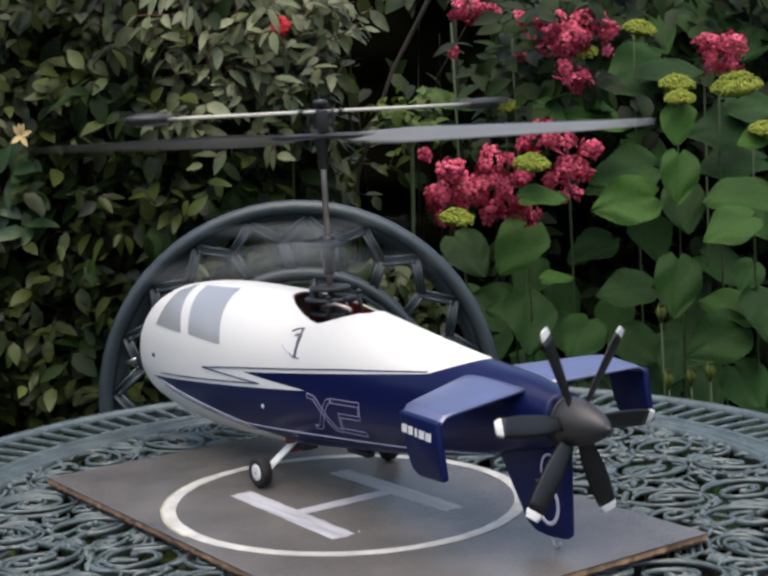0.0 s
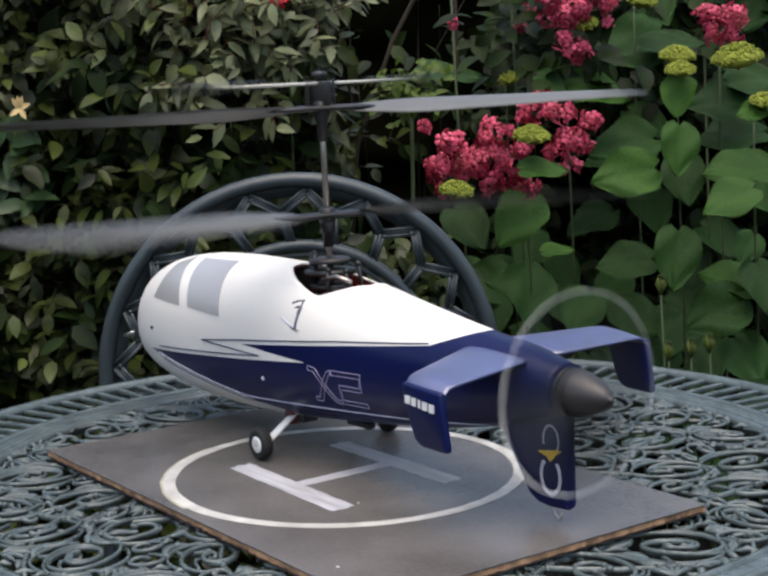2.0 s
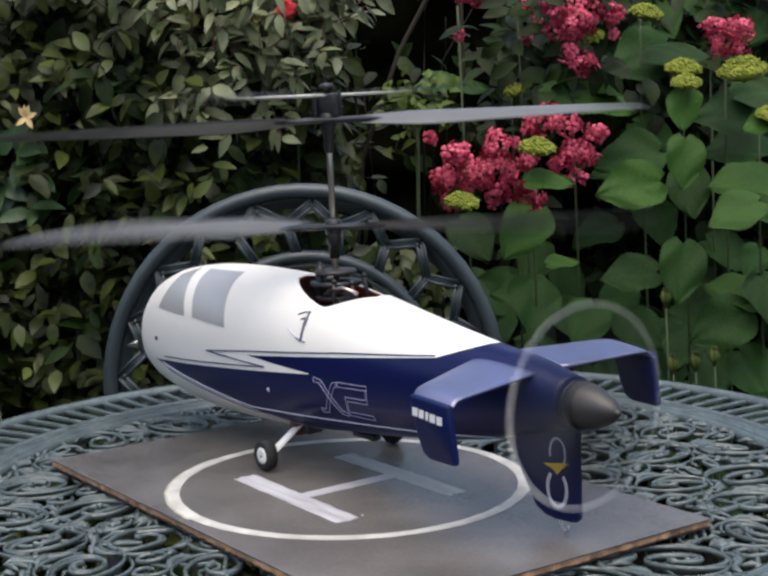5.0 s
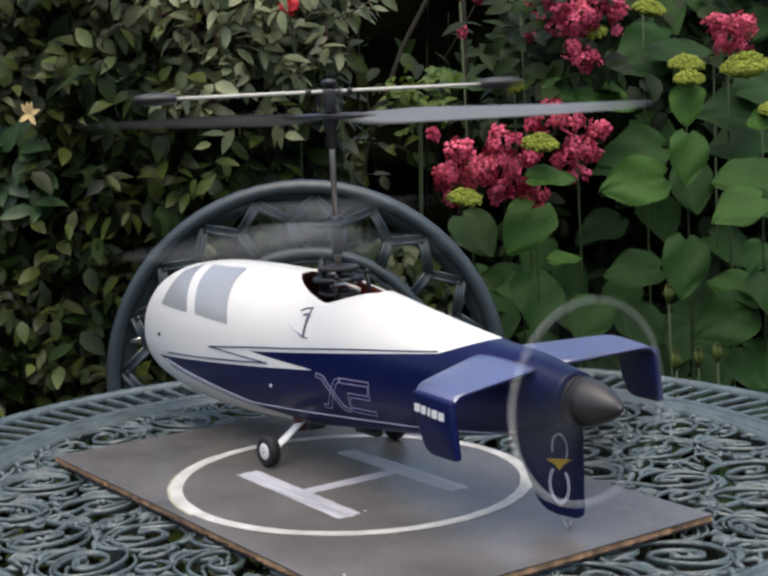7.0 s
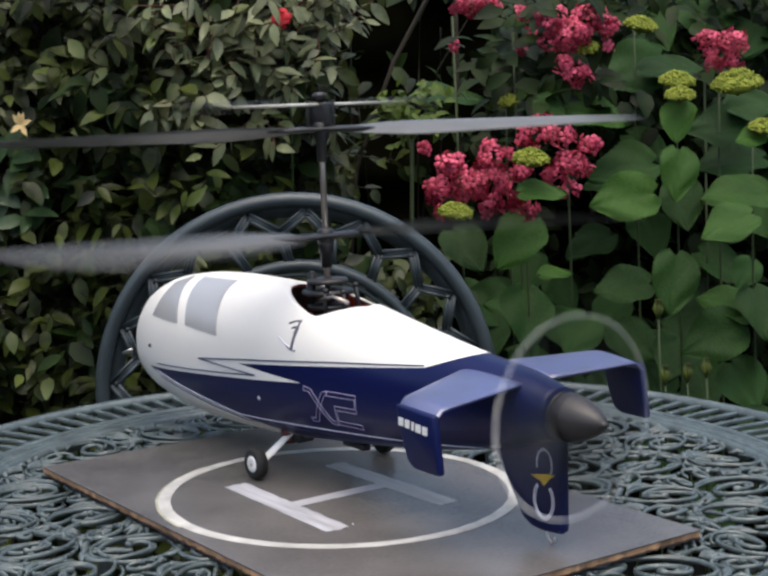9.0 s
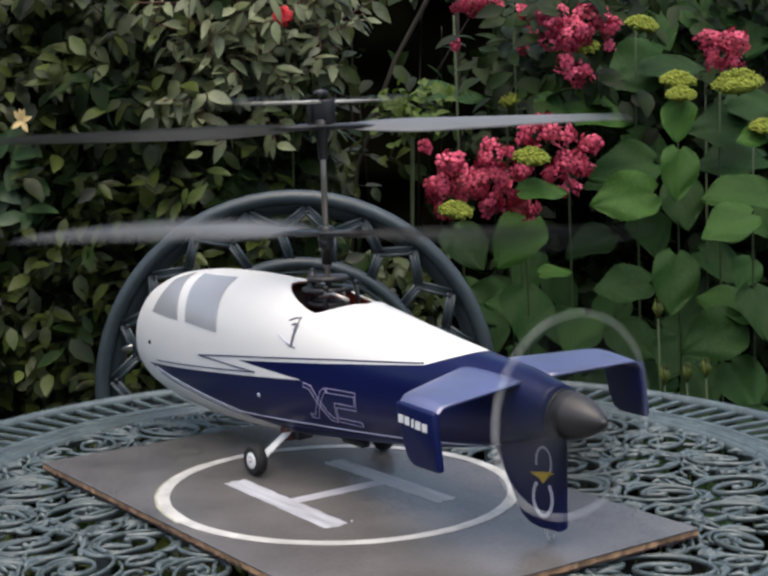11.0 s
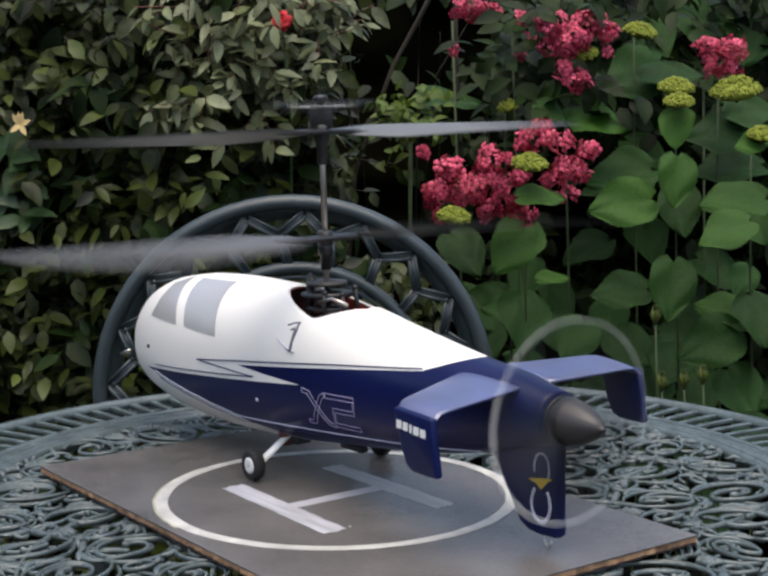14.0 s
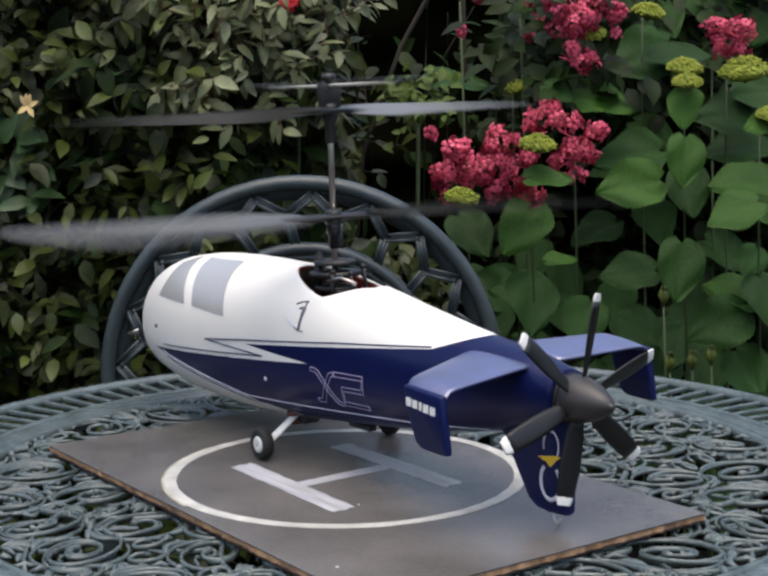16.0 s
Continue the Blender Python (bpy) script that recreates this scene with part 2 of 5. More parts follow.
def box(sx, sy, sz, m=Matrix(), bevel=0.0):
    return slab([(-sx / 2, -sy / 2), (sx / 2, -sy / 2), (sx / 2, sy / 2), (-sx / 2, sy / 2)], sz, bevel, m)


def arc(r, a0, a1, n, z=0.0, c=(0, 0)):
    return [(c[0] + r * math.cos(radians(a0 + (a1 - a0) * i / n)), c[1] + r * math.sin(radians(a0 + (a1 - a0) * i / n)), z) for i in range(n + 1)]


# ---- ground ----
bm = bmesh.new()
bmesh.ops.create_grid(bm, x_segments=40, y_segments=40, size=200)
tagged(part("ground", bm, SOIL), "dark bare soil of a shaded garden bed", "ground", kind="structure")

# ---- unseen plain walls, added to block low side light ----
for name, cx, cy, sx, sy in (("wall_south", 0, -3.6, 7.6, 0.2), ("wall_north", 0, 3.4, 7.6, 0.2), ("wall_west", -3.7, -0.1, 0.2, 6.8), ("wall_east", 3.7, -0.1, 0.2, 6.8)):
    tagged(part(name, box(sx, sy, 1.4, Matrix.Translation((cx, cy, 0.7)), 0.01), SIDEBLOCK, smooth=False), "unseen dark wall added to block low side light", "wall", kind="structure")

# ---- garden table ----
TZ = 0.719
table = empty("garden_table", "round green cast aluminium garden table with scrollwork top", "table", m=Matrix.Translation((-0.005, 0.010, 0)))
R_RING, R_SLAT, R_OUT = 0.257, 0.283, 0.340


def band(r0, r1, z0, z1, n=160, round_=0.002):
    bm = bmesh.new()
    prof = [(r0, z0), (r0, z1 - round_), (r0 + round_, z1), (r1 - round_, z1), (r1, z1 - round_), (r1, z0)]
    rings = [[bm.verts.new((r * math.cos(2 * math.pi * j / n), r * math.sin(2 * math.pi * j / n), z)) for j in range(n)] for r, z in prof]
    for a, b in zip(rings, rings[1:] + rings[:1]):
        for j in range(n):
            bm.faces.new((a[j], b[j], b[(j + 1) % n], a[(j + 1) % n]))
    bmesh.ops.recalc_face_normals(bm, faces=bm.faces)
    return bm


part("outer_rim", band(R_OUT - 0.010, R_OUT, TZ - 0.007, TZ, round_=0.003), TABLE, table)
part("inner_ring", band(R_RING, R_SLAT, TZ - 0.009, TZ - 0.001, round_=0.003), TABLE, table)
part("ring_bead", band(R_RING + 0.004, R_RING + 0.009, TZ - 0.002, TZ + 0.0004, round_=0.0015), TABLE, table)
part("ring_bead", band(R_SLAT - 0.007, R_SLAT - 0.002, TZ - 0.002, TZ + 0.0002, round_=0.0015), TABLE, table)


def scroll(cx, cy, r, a0, hand, turns=1.6, lean=0.0, long_=1.22):
    n = int(16 * turns) + 8
    pts, tap = [], []
    for i in range(n + 1):
        k = i / n
        rr = r * (1 - 0.80 * k ** 0.85)
        a = a0 + hand * 2 * math.pi * turns * k
        x, y = rr * math.cos(a - lean) * long_, rr * math.sin(a - lean) / long_
        pts.append((cx + x * math.cos(lean) - y * math.sin(lean), cy + x * math.sin(lean) + y * math.cos(lean), TZ - 0.0035 + 0.0010 * math.sin(9 * k)))
        tap.append(0.75 + 0.35 * math.sin(math.pi * min(1, k * 1.1)) + (0.8 if k > 0.94 else 0))
    return pts, tap


rs = random.Random(5)
FOLD = 8
sector = 2 * math.pi / FOLD
cells = []
for size, tries in ((0.0235, 160), (0.0175, 600), (0.0130, 1000), (0.0095, 1600), (0.0070, 2200), (0.0050, 2600), (0.0035, 2600)):
    for _ in range(tries):
        a, rad = rs.uniform(0, sector), math.sqrt(rs.uniform(0.0009, 0.256 ** 2))
        r = size * rs.uniform(0.88, 1.12)
        if rad + r > 0.259:
            continue
        x, y = rad * math.cos(a), rad * math.sin(a)
        ok = True
        for cx, cy, cr in cells:
            for k in (-1, 0, 1):
                q = k * sector
                ex, ey = cx * math.cos(q) - cy * math.sin(q), cx * math.sin(q) + cy * math.cos(q)
                if math.hypot(ex - x, ey - y) < (cr + r) * 0.95:
                    ok = False
        if ok and 2 * rad * math.sin(sector / 2) > 1.85 * r:
            cells.append((x, y, r))
bm = bmesh.new()
for cx, cy, r in cells:
    a0, hand, turns = rs.uniform(0, 6.28), rs.choice((-1, 1)), rs.uniform(1.1, 1.9)
    lean = rs.uniform(0, 3.14)
    fan = 0.0065 < r < 0.0125 and rs.random() < 0.45
    near = sorted((math.hypot(ox - cx, oy - cy), ox, oy, orr) for ox, oy, orr in cells if (ox, oy) != (cx, cy))[:2]
    bend = rs.uniform(-0.5, 0.5)
    for k in range(FOLD):
        q = k * sector
        ex, ey = cx * math.cos(q) - cy * math.sin(q), cx * math.sin(q) + cy * math.cos(q)
        if fan:
            # a palmette of ridged leaflets
            for f in range(-2, 3):
                d = a0 + q + f * 0.42
                h = r * (1.25 - 0.12 * abs(f))
                bx, by = ex - 0.7 * r * math.cos(a0 + q), ey - 0.7 * r * math.sin(a0 + q)
                sweep(bm, [(bx + h * j / 3 * 1.5 * math.cos(d), by + h * j / 3 * 1.5 * math.sin(d), TZ - 0.0040 + 0.0012 * math.sin(j)) for j in range(4)], 0.0014, 6, 1.2, taper=[0.5, 1.0, 1.15, 0.4])
        elif r > 0.0065:
            pts, tap = scroll(ex, ey, r, a0 + q, hand, turns if r > 0.012 else 1.2, lean + q)
            sweep(bm, pts, 0.00135 if r > 0.012 else 0.0012, 6, 1.2, taper=tap)
            if r > 0.012:
                pts, tap = scroll(ex, ey, r * 0.88, a0 + q + math.pi, hand, turns * 0.6, lean + q)
                sweep(bm, pts, 0.0011, 6, 1.5, taper=tap)
            if r > 0.017:
                sweep(bm, arc(r * 1.0, math.degrees(a0 + q) + 40, math.degrees(a0 + q) + 330, 20, TZ - 0.0042, (ex, ey)), 0.0010, 6, 1.5)
                for off in (2.2, 4.4):
                    b0 = a0 + q + hand * off
                    leaf = [(ex + r * (1.02 + 0.16 * math.sin(math.pi * j / 5)) * math.cos(b0 + hand * 0.9 * j / 5), ey + r * (1.02 + 0.16 * math.sin(math.pi * j / 5)) * math.sin(b0 + hand * 0.9 * j / 5), TZ - 0.0035) for j in range(6)]
                    sweep(bm, leaf, 0.0024, 6, 0.7, taper=[0.3, 0.9, 1.2, 1.0, 0.7, 0.2])
        else:
            d = a0 + q
            leaf = [(ex + r * 1.15 * (j / 2 - 1) * math.cos(d), ey + r * 1.15 * (j / 2 - 1) * math.sin(d), TZ - 0.0042 + (0.0012 if j == 2 else 0)) for j in range(5)]
            sweep(bm, leaf, 0.0019, 6, 0.8, taper=[0.4, 1.0, 1.25, 0.9, 0.3])
        # tendrils that tie it to its neighbours
        if r > 0.0065:
            for _, ox, oy, orr in near:
                px, py = ox * math.cos(q) - oy * math.sin(q), ox * math.sin(q) + oy * math.cos(q)
                dx, dy = px - ex, py - ey
                pts = []
                for j in range(8):
                    u = j / 7
                    w = bend * math.sin(2 * math.pi * u)
                    pts.append((ex + dx * u - dy * w * 0.5, ey + dy * u + dx * w * 0.5, TZ - 0.0052))
                sweep(bm, pts, 0.0011, 5, 1.4)
# long ribs that tie the scrolls together
for k in range(FOLD):
    q = k * sector
    for hand in (-1, 1):
        pts = [(rr * math.cos(q + hand * 0.62 * math.sin(math.pi * rr / 0.26)), rr * math.sin(q + hand * 0.62 * math.sin(math.pi * rr / 0.26)), TZ - 0.0045) for rr in np.linspace(0.02, 0.259, 22)]
        sweep(bm, pts, 0.0015, 6, 1.4)
ob = part("scrollwork", bm, TABLE, table, "openwork of cast leaf scrolls")
ob["kind"] = "stuff"
leg_bm = lathe(bmesh.new(), [(0.03, 0.30), (0.022, 0.34), (0.02, 0.45), (0.028, 0.5), (0.02, 0.55), (0.025, 0.68), (0.09, 0.712)], 24)
part("pedestal", leg_bm, TABLE, table)
for k in range(3):
    q = radians(120 * k + 30)
    pts = [(rr * math.cos(q), rr * math.sin(q), z) for rr, z in ((0.02, 0.38), (0.1, 0.36), (0.17, 0.22), (0.21, 0.08), (0.26, 0.02))]
    part("leg", sweep(bmesh.new(), pts, 0.014, 8), TABLE, table)

# ---- landing board ----
BZ = 0.724
BM = Matrix.Translation((-0.0296, -0.0219, BZ)) @ pose(0, 0, 0, 0, 0, -53.95)
board = empty("landing_board", "grey painted fibreboard square with a white helipad marking, on the table", "board", m=BM)
CORNERS = [(-0.1755, -0.1130), (0.1860, -0.1175), (0.1880, 0.1092), (-0.1740, 0.1060)]
part("panel", slab(CORNERS, 0.0009, 0.0002, Matrix.Translation((0, 0, -0.00045))), BOARD, board, smooth=False)


def ragged(z0, z1, step, amp, inset, seed):
    r = random.Random(seed)
    pts = []
    for (ax, ay), (bx, by) in zip(CORNERS, CORNERS[1:] + CORNERS[:1]):
        n = int(math.hypot(bx - ax, by - ay) / step)
        nx, ny = (by - ay) / math.hypot(bx - ax, by - ay), -(bx - ax) / math.hypot(bx - ax, by - ay)
        for i in range(n):
            k = i / n
            d = -inset - r.random() * amp
            pts.append((ax + (bx - ax) * k + nx * d, ay + (by - ay) * k + ny * d))
    return slab(pts, z1 - z0, 0, Matrix.Translation((0, 0, (z0 + z1) / 2)))


part("core_layer", ragged(-0.0040, -0.0009, 0.003, 0.0019, 0.0, 3), CARD, board, "raw brown fibre edge", smooth=False)
part("dark_layer", ragged(-0.0049, -0.0040, 0.004, 0.0006, 0.0002, 4), DARKEDGE, board, smooth=False)


def flatband(r0, r1, z, n=128, only=None):
    bm = bmesh.new()
    rng = random.Random(9)
    a = [bm.verts.new((( r0 - rng.random() * 0.0006) * math.cos(2 * math.pi * j / n), (r0 - rng.random() * 0.0006) * math.sin(2 * math.pi * j / n), z)) for j in range(n)]
    b = [bm.verts.new(((r1 + rng.random() * 0.0006) * math.cos(2 * math.pi * j / n), (r1 + rng.random() * 0.0006) * math.sin(2 * math.pi * j / n), z)) for j in range(n)]
    for j in range(n):
        if only is None or only[0] < 360 * j / n < only[1]:
            bm.faces.new((a[j], b[j], b[(j + 1) % n], a[(j + 1) % n]))
    return bm


def brushed(cx, cy, ln, wd, turn, seed, z=0.00005):
    """A painted bar with uneven brush edges and broken ends."""
    r = random.Random(seed)
    top = [(-ln / 2 + ln * k / 24, wd / 2 + r.uniform(-0.0005, 0.0004)) for k in range(25)]
    low = [(x, -wd / 2 + r.uniform(-0.0004, 0.0005)) for x, _ in top[::-1]]
    right = [(ln / 2 + r.uniform(-0.0016, 0.0022), wd / 2 - wd * k / 7) for k in range(1, 7)]
    left = [(-ln / 2 - r.uniform(-0.0016, 0.0022), -wd / 2 + wd * k / 7) for k in range(1, 7)]
    return slab(top + right + low + left, 0.0003, 0, Matrix.Translation((cx, cy, z)) @ pose(0, 0, 0, 0, 0, turn))


part("circle_underpaint", flatband(0.1050, 0.1100, 0.00015, only=(196, 268)), OLDRING, board, "yellowed older circle showing at the edge")
part("circle_marking", flatband(0.1015, 0.1085, 0.0003), PAINTRING, board, "brushed white circle")
part("bar_marking", brushed(0.002, -0.0415, 0.115, 0.0152, -1.5, 1), PAINTMARK, board, "worn white bar of the H", smooth=False)
part("bar_marking", brushed(0.001, 0.0355, 0.115, 0.0145, 0.5, 2), FADED, board, "faded white bar of the H", smooth=False)
part("bar_marking", brushed(0.003, -0.003, 0.0650, 0.0102, 90, 3, -0.00005), PAINTCROSS, board, "worn white crossbar of the H", smooth=False)


for x, y, r in ((0.1371, -0.1009, 0.0011), (0.0575, -0.0314, 0.0007), (0.0657, -0.0828, 0.0006)):
    part("paint_fleck", slab([(x + r * k * math.cos(q), y + r * k * math.sin(q)) for q, k in ((0, 1.4), (1.1, 0.8), (2.0, 1.1), (3.3, 1.3), (4.2, 0.7), (5.3, 1.0))], 0.0003, 0, Matrix.Translation((0, 0, 0.0001))), PAINTMARK, board, "white paint fleck", smooth=False)


# ---- helicopter body form ----
RINGS = [
    (0.2330, 0.0490, 0.0520, 0.0010), (0.2290, 0.0400, 0.0620, 0.0080), (0.2200, 0.0320, 0.0740, 0.0142), (0.2010, 0.0245, 0.0905, 0.0228),
    (0.1720, 0.0190, 0.1040, 0.0312), (0.1350, 0.0155, 0.1120, 0.0378), (0.0900, 0.0145, 0.1155, 0.0415), (0.0400, 0.0165, 0.1160, 0.0428),
    (0.0000, 0.0195, 0.1155, 0.0420), (-0.0400, 0.0240, 0.1115, 0.0390), (-0.0900, 0.0300, 0.1040, 0.0335), (-0.1300, 0.0360, 0.0985, 0.0285),
    (-0.1650, 0.0430, 0.0945, 0.0230), (-0.1960, 0.0510, 0.0915, 0.0182), (-0.2230, 0.0585, 0.0860, 0.0136),
]
RX = np.array([r[0] for r in RINGS])[::-1]


def ring_at(x):
    """Floor, roof and half width of the body at x, smoothly between the rings."""
    x = min(max(x, RX[0]), RX[-1])
    i = int(min(max(np.searchsorted(RX, x) - 1, 0), len(RX) - 2))
    out = []
    for c in (1, 2, 3):
        v = np.array([r[c] for r in RINGS])[::-1]
        s = np.gradient(v, RX)
        h = RX[i + 1] - RX[i]
        t = (x - RX[i]) / h
        out.append((2 * t**3 - 3 * t**2 + 1) * v[i] + (t**3 - 2 * t**2 + t) * h * s[i] + (-2 * t**3 + 3 * t**2) * v[i + 1] + (t**3 - t**2) * h * s[i + 1])
    return out[0], out[1], max(out[2], 0.0004)


SQ = 2.25


def side_y(x, z):
    """Half width of the body at height z."""
    zb, zt, w = ring_at(x)
    zc, h = (zb + zt) / 2, (zt - zb) / 2
    k = min(1.0, abs(z - zc) / h)
    return w * (1 - k**SQ) ** (1 / SQ)


TOP_LINE = ((0.0284, 0.0681), (-0.1328, 0.0866))
REAR_LINE = ((-0.1328, 0.0858), (-0.1627, 0.0967))
FLASH_UP = ((0.0284, 0.0681), (-0.0373, 0.0651))
FLASH_LOW = ((0.1562, 0.0456), (-0.0373, 0.0651))
KEEL_LINE = ((0.146, 0.0411), (0.0422, 0.0296))
KEEL_REAR = ((0.0422, 0.0296), (-0.1153, 0.0395))
LIVERY = livery()

HELI_AT, HELI_TURN = (-0.0422, 0.0424, BZ + 0.0003), 127.0
heli = empty("model_helicopter", "white and navy model helicopter parked on the landing board", "model helicopter", m=Matrix.Translation(HELI_AT) @ pose(0, 0, 0, 0, 0, HELI_TURN))

# shell, open at the top round the mast
CUT_F, CUT_M, CUT_R = (0.018, 0.1156), (-0.0335, 0.1040), (-0.054, 0.1106)


def cut_angle(x):
    """Angle from the top at which the shell begins."""
    if not CUT_R[0] < x < CUT_F[0]:
        return 0.0
    a, b = (CUT_M, CUT_F) if x > CUT_M[0] else (CUT_R, CUT_M)
    k = (x - a[0]) / (b[0] - a[0])
    k = k * k * (3 - 2 * k) * 0.35 + k * 0.65
    z = a[1] + (b[1] - a[1]) * k
    zb, zt, w = ring_at(x)
    zc, h = (zb + zt) / 2, (zt - zb) / 2
    c = min(1.0, max(0.0, (z - zc) / h))
    return math.acos(c ** (SQ / 2))


def body_mesh(inset, xs, seg=72, cut=True):
    bm = bmesh.new()
    rings = []
    for x in xs:
        zb, zt, w = ring_at(x)
        zc, h = (zb + zt) / 2, (zt - zb) / 2
        w, h = max(w - inset, 0.0002), max(h - inset, 0.0002)
        a0 = cut_angle(x) if cut else 0.0
        ring = []
        for j in range(seg + 1):
            a = a0 + (2 * math.pi - 2 * a0) * j / seg
            s, c = math.sin(a), math.cos(a)
            ring.append(bm.verts.new((x, w * math.copysign(abs(s) ** (2 / SQ), s), zc + h * math.copysign(abs(c) ** (2 / SQ), c))))
        rings.append(ring)
    for a, b in zip(rings, rings[1:]):
        for j in range(seg):
            bm.faces.new((a[j], b[j], b[j + 1], a[j + 1]))
    bm.faces.new([v for v in rings[-1]])
    bmesh.ops.remove_doubles(bm, verts=bm.verts, dist=2e-5)
    bmesh.ops.recalc_face_normals(bm, faces=bm.faces)
    return bm


XS = sorted({*np.linspace(0.233, 0.185, 30), *np.linspace(0.185, -0.223, 150)}, reverse=True)
shell = part("fuselage", body_mesh(0, XS), LIVERY, heli, "white upper shell over a navy lower side with a pointed flash")
sol = shell.modifiers.new("thickness", "SOLIDIFY")
sol.thickness, sol.offset = 0.0012, -1
part("inner_shell", body_mesh(0.0022, [x for x in XS if -0.075 < x < 0.045]), REDBROWN, heli, "red-brown inside of the shell")


def on_side(pts, s=1, off=0.0003):
    return [(x, s * (side_y(x, z) + off), z) for x, z in pts]


def fine(pts, n=10):
    out = []
    for (ax, az), (bx, bz) in zip(pts, pts[1:]):
        out += [(ax + (bx - ax) * i / n, az + (bz - az) * i / n) for i in range(n)]
    return out + [pts[-1]]


def patch(corners, nu=14, nv=12, s=1, off=0.0004):
    """A print that lies on the side of the body between four corners (x, z)."""
    bm = bmesh.new()
    (ax, az), (bx, bz), (cx, cz), (dx, dz) = corners
    g = []
    for j in range(nv + 1):
        v = j / nv
        row = []
        for i in range(nu + 1):
            u = i / nu
            x = (ax * (1 - u) + bx * u) * (1 - v) + (dx * (1 - u) + cx * u) * v
            z = (az * (1 - u) + bz * u) * (1 - v) + (dz * (1 - u) + cz * u) * v
            row.append(bm.verts.new((x, s * (side_y(x, z) + off), z + off * max(0, (z - 0.09)) * 40)))
        g.append(row)
    for j in range(nv):
        for i in range(nu):
            bm.faces.new((g[j][i], g[j][i + 1], g[j + 1][i + 1], g[j + 1][i]))
    bmesh.ops.recalc_face_normals(bm, faces=bm.faces)
    return bm


for s in (1, -1):
    part("cockpit_window", patch(((0.161, 0.0822), (0.1133, 0.0827), (0.131, 0.1112), (0.149, 0.1055)), s=s), GREYPRINT, heli, "grey printed windscreen")
    part("cockpit_window", patch(((0.1015, 0.0832), (0.0570, 0.0820), (0.0715, 0.1140), (0.116, 0.1120)), s=s), GREYPRINT, heli, "grey printed side window")
    pin = fine([(0.0798, 0.0641), (0.0284, 0.0708), (-0.0633, 0.0812), (-0.1355, 0.0880)])
    part("pinstripe", sweep(bmesh.new(), on_side(pin, s), 0.00045, 6), NAVYLINE, heli)
    pin = fine([(0.0798, 0.0641), (0.0095, 0.0632), (0.0657, 0.0574), (0.150, 0.0492)])
    part("pinstripe", sweep(bmesh.new(), on_side(pin, s), 0.0004, 6), NAVYLINE, heli)
    pin = fine([(0.1562, 0.0436), (0.0422, 0.0310), (-0.1153, 0.0410), (-0.17, 0.0455)])
    part("pinstripe", sweep(bmesh.new(), on_side(pin, s), 0.0004, 6), WHITELINE, heli)
    pin = fine([(0.150, 0.0400), (0.0422, 0.0275), (-0.1153, 0.0378), (-0.17, 0.0435)])
    part("pinstripe", sweep(bmesh.new(), on_side(pin, s), 0.00035, 6), NAVYLINE, heli)


def outlined(pts, w):
    """The two edges of a broad stroke, as closed polyline."""
    left, right = [], []
    for i, (x, z) in enumerate(pts):
        (ax, az), (bx, bz) = pts[max(i - 1, 0)], pts[min(i + 1, len(pts) - 1)]
        dx, dz = bx - ax, bz - az
        q = math.hypot(dx, dz)
        left.append((x - dz / q * w, z + dx / q * w))
        right.append((x + dz / q * w, z - dx / q * w))
    return left + right[::-1] + left[:1]


STROKES = {
    "letter_x": [[(-0.0395, 0.0625), (-0.0455, 0.0620), (-0.0600, 0.0440), (-0.0640, 0.0437)], [(-0.0410, 0.0430), (-0.0460, 0.0432), (-0.0570, 0.0610), (-0.0600, 0.0622)]],
    "digit_2": [[(-0.0610, 0.0622), (-0.0855, 0.0630), (-0.0845, 0.0545), (-0.0672, 0.0540), (-0.0660, 0.0446), (-0.0865, 0.0447)]],
}
for s in (1, -1):
    for name, strokes in STROKES.items():
        bm = bmesh.new()
        for st in strokes:
            sweep(bm, on_side(fine(outlined(st, 0.0014), 6), s), 0.00024, 5)
        part(name, bm, LETTER, heli, "outlined lilac lettering on the navy side")
    # small bird-like badge as plain bars
    bm = bmesh.new()
    sweep(bm, on_side(fine([(-0.0255, 0.1010), (-0.0262, 0.0960), (-0.0262, 0.0905), (-0.0265, 0.0845)]), s), 0.0010, 6, taper=[0.6] * 8 + [1.2] * 8 + [0.9] * 15)
    sweep(bm, on_side(fine([(-0.0170, 0.0985), (-0.0215, 0.1003), (-0.0265, 0.1008)]), s), 0.0005, 6)
    sweep(bm, on_side(fine([(-0.0212, 0.0962), (-0.0238, 0.0972), (-0.0263, 0.0966)]), s), 0.0009, 6, taper=list(np.linspace(0.5, 1.3, 21)))
    sweep(bm, on_side(fine([(-0.0205, 0.0862), (-0.0235, 0.0848), (-0.0265, 0.0842)]), s), 0.0006, 6, taper=list(np.linspace(0.4, 1.3, 21)))
    sweep(bm, on_side(fine([(-0.0265, 0.0843), (-0.0285, 0.0839), (-0.0305, 0.0838)]), s), 0.0004, 6)
    part("badge", bm, mat("grey_badge_ink", (0.12, 0.12, 0.16), 0.4), heli, "small dark grey badge")
    bm = sweep(bmesh.new(), on_side(fine([(-0.0120, 0.0900), (-0.0190, 0.0868), (-0.0262, 0.0848)]), s), 0.0004, 6)
    part("badge", bm, WHITELINE, heli)
part("nose_light", lathe(bmesh.new(), [(0.0016, 0), (0.0012, 0.0008), (0, 0.001)], 12, Matrix.Translation((0.1553, 0.0375, 0.0617)) @ pose(0, 0, 0, -90, 0, 0)), BLACK, heli)
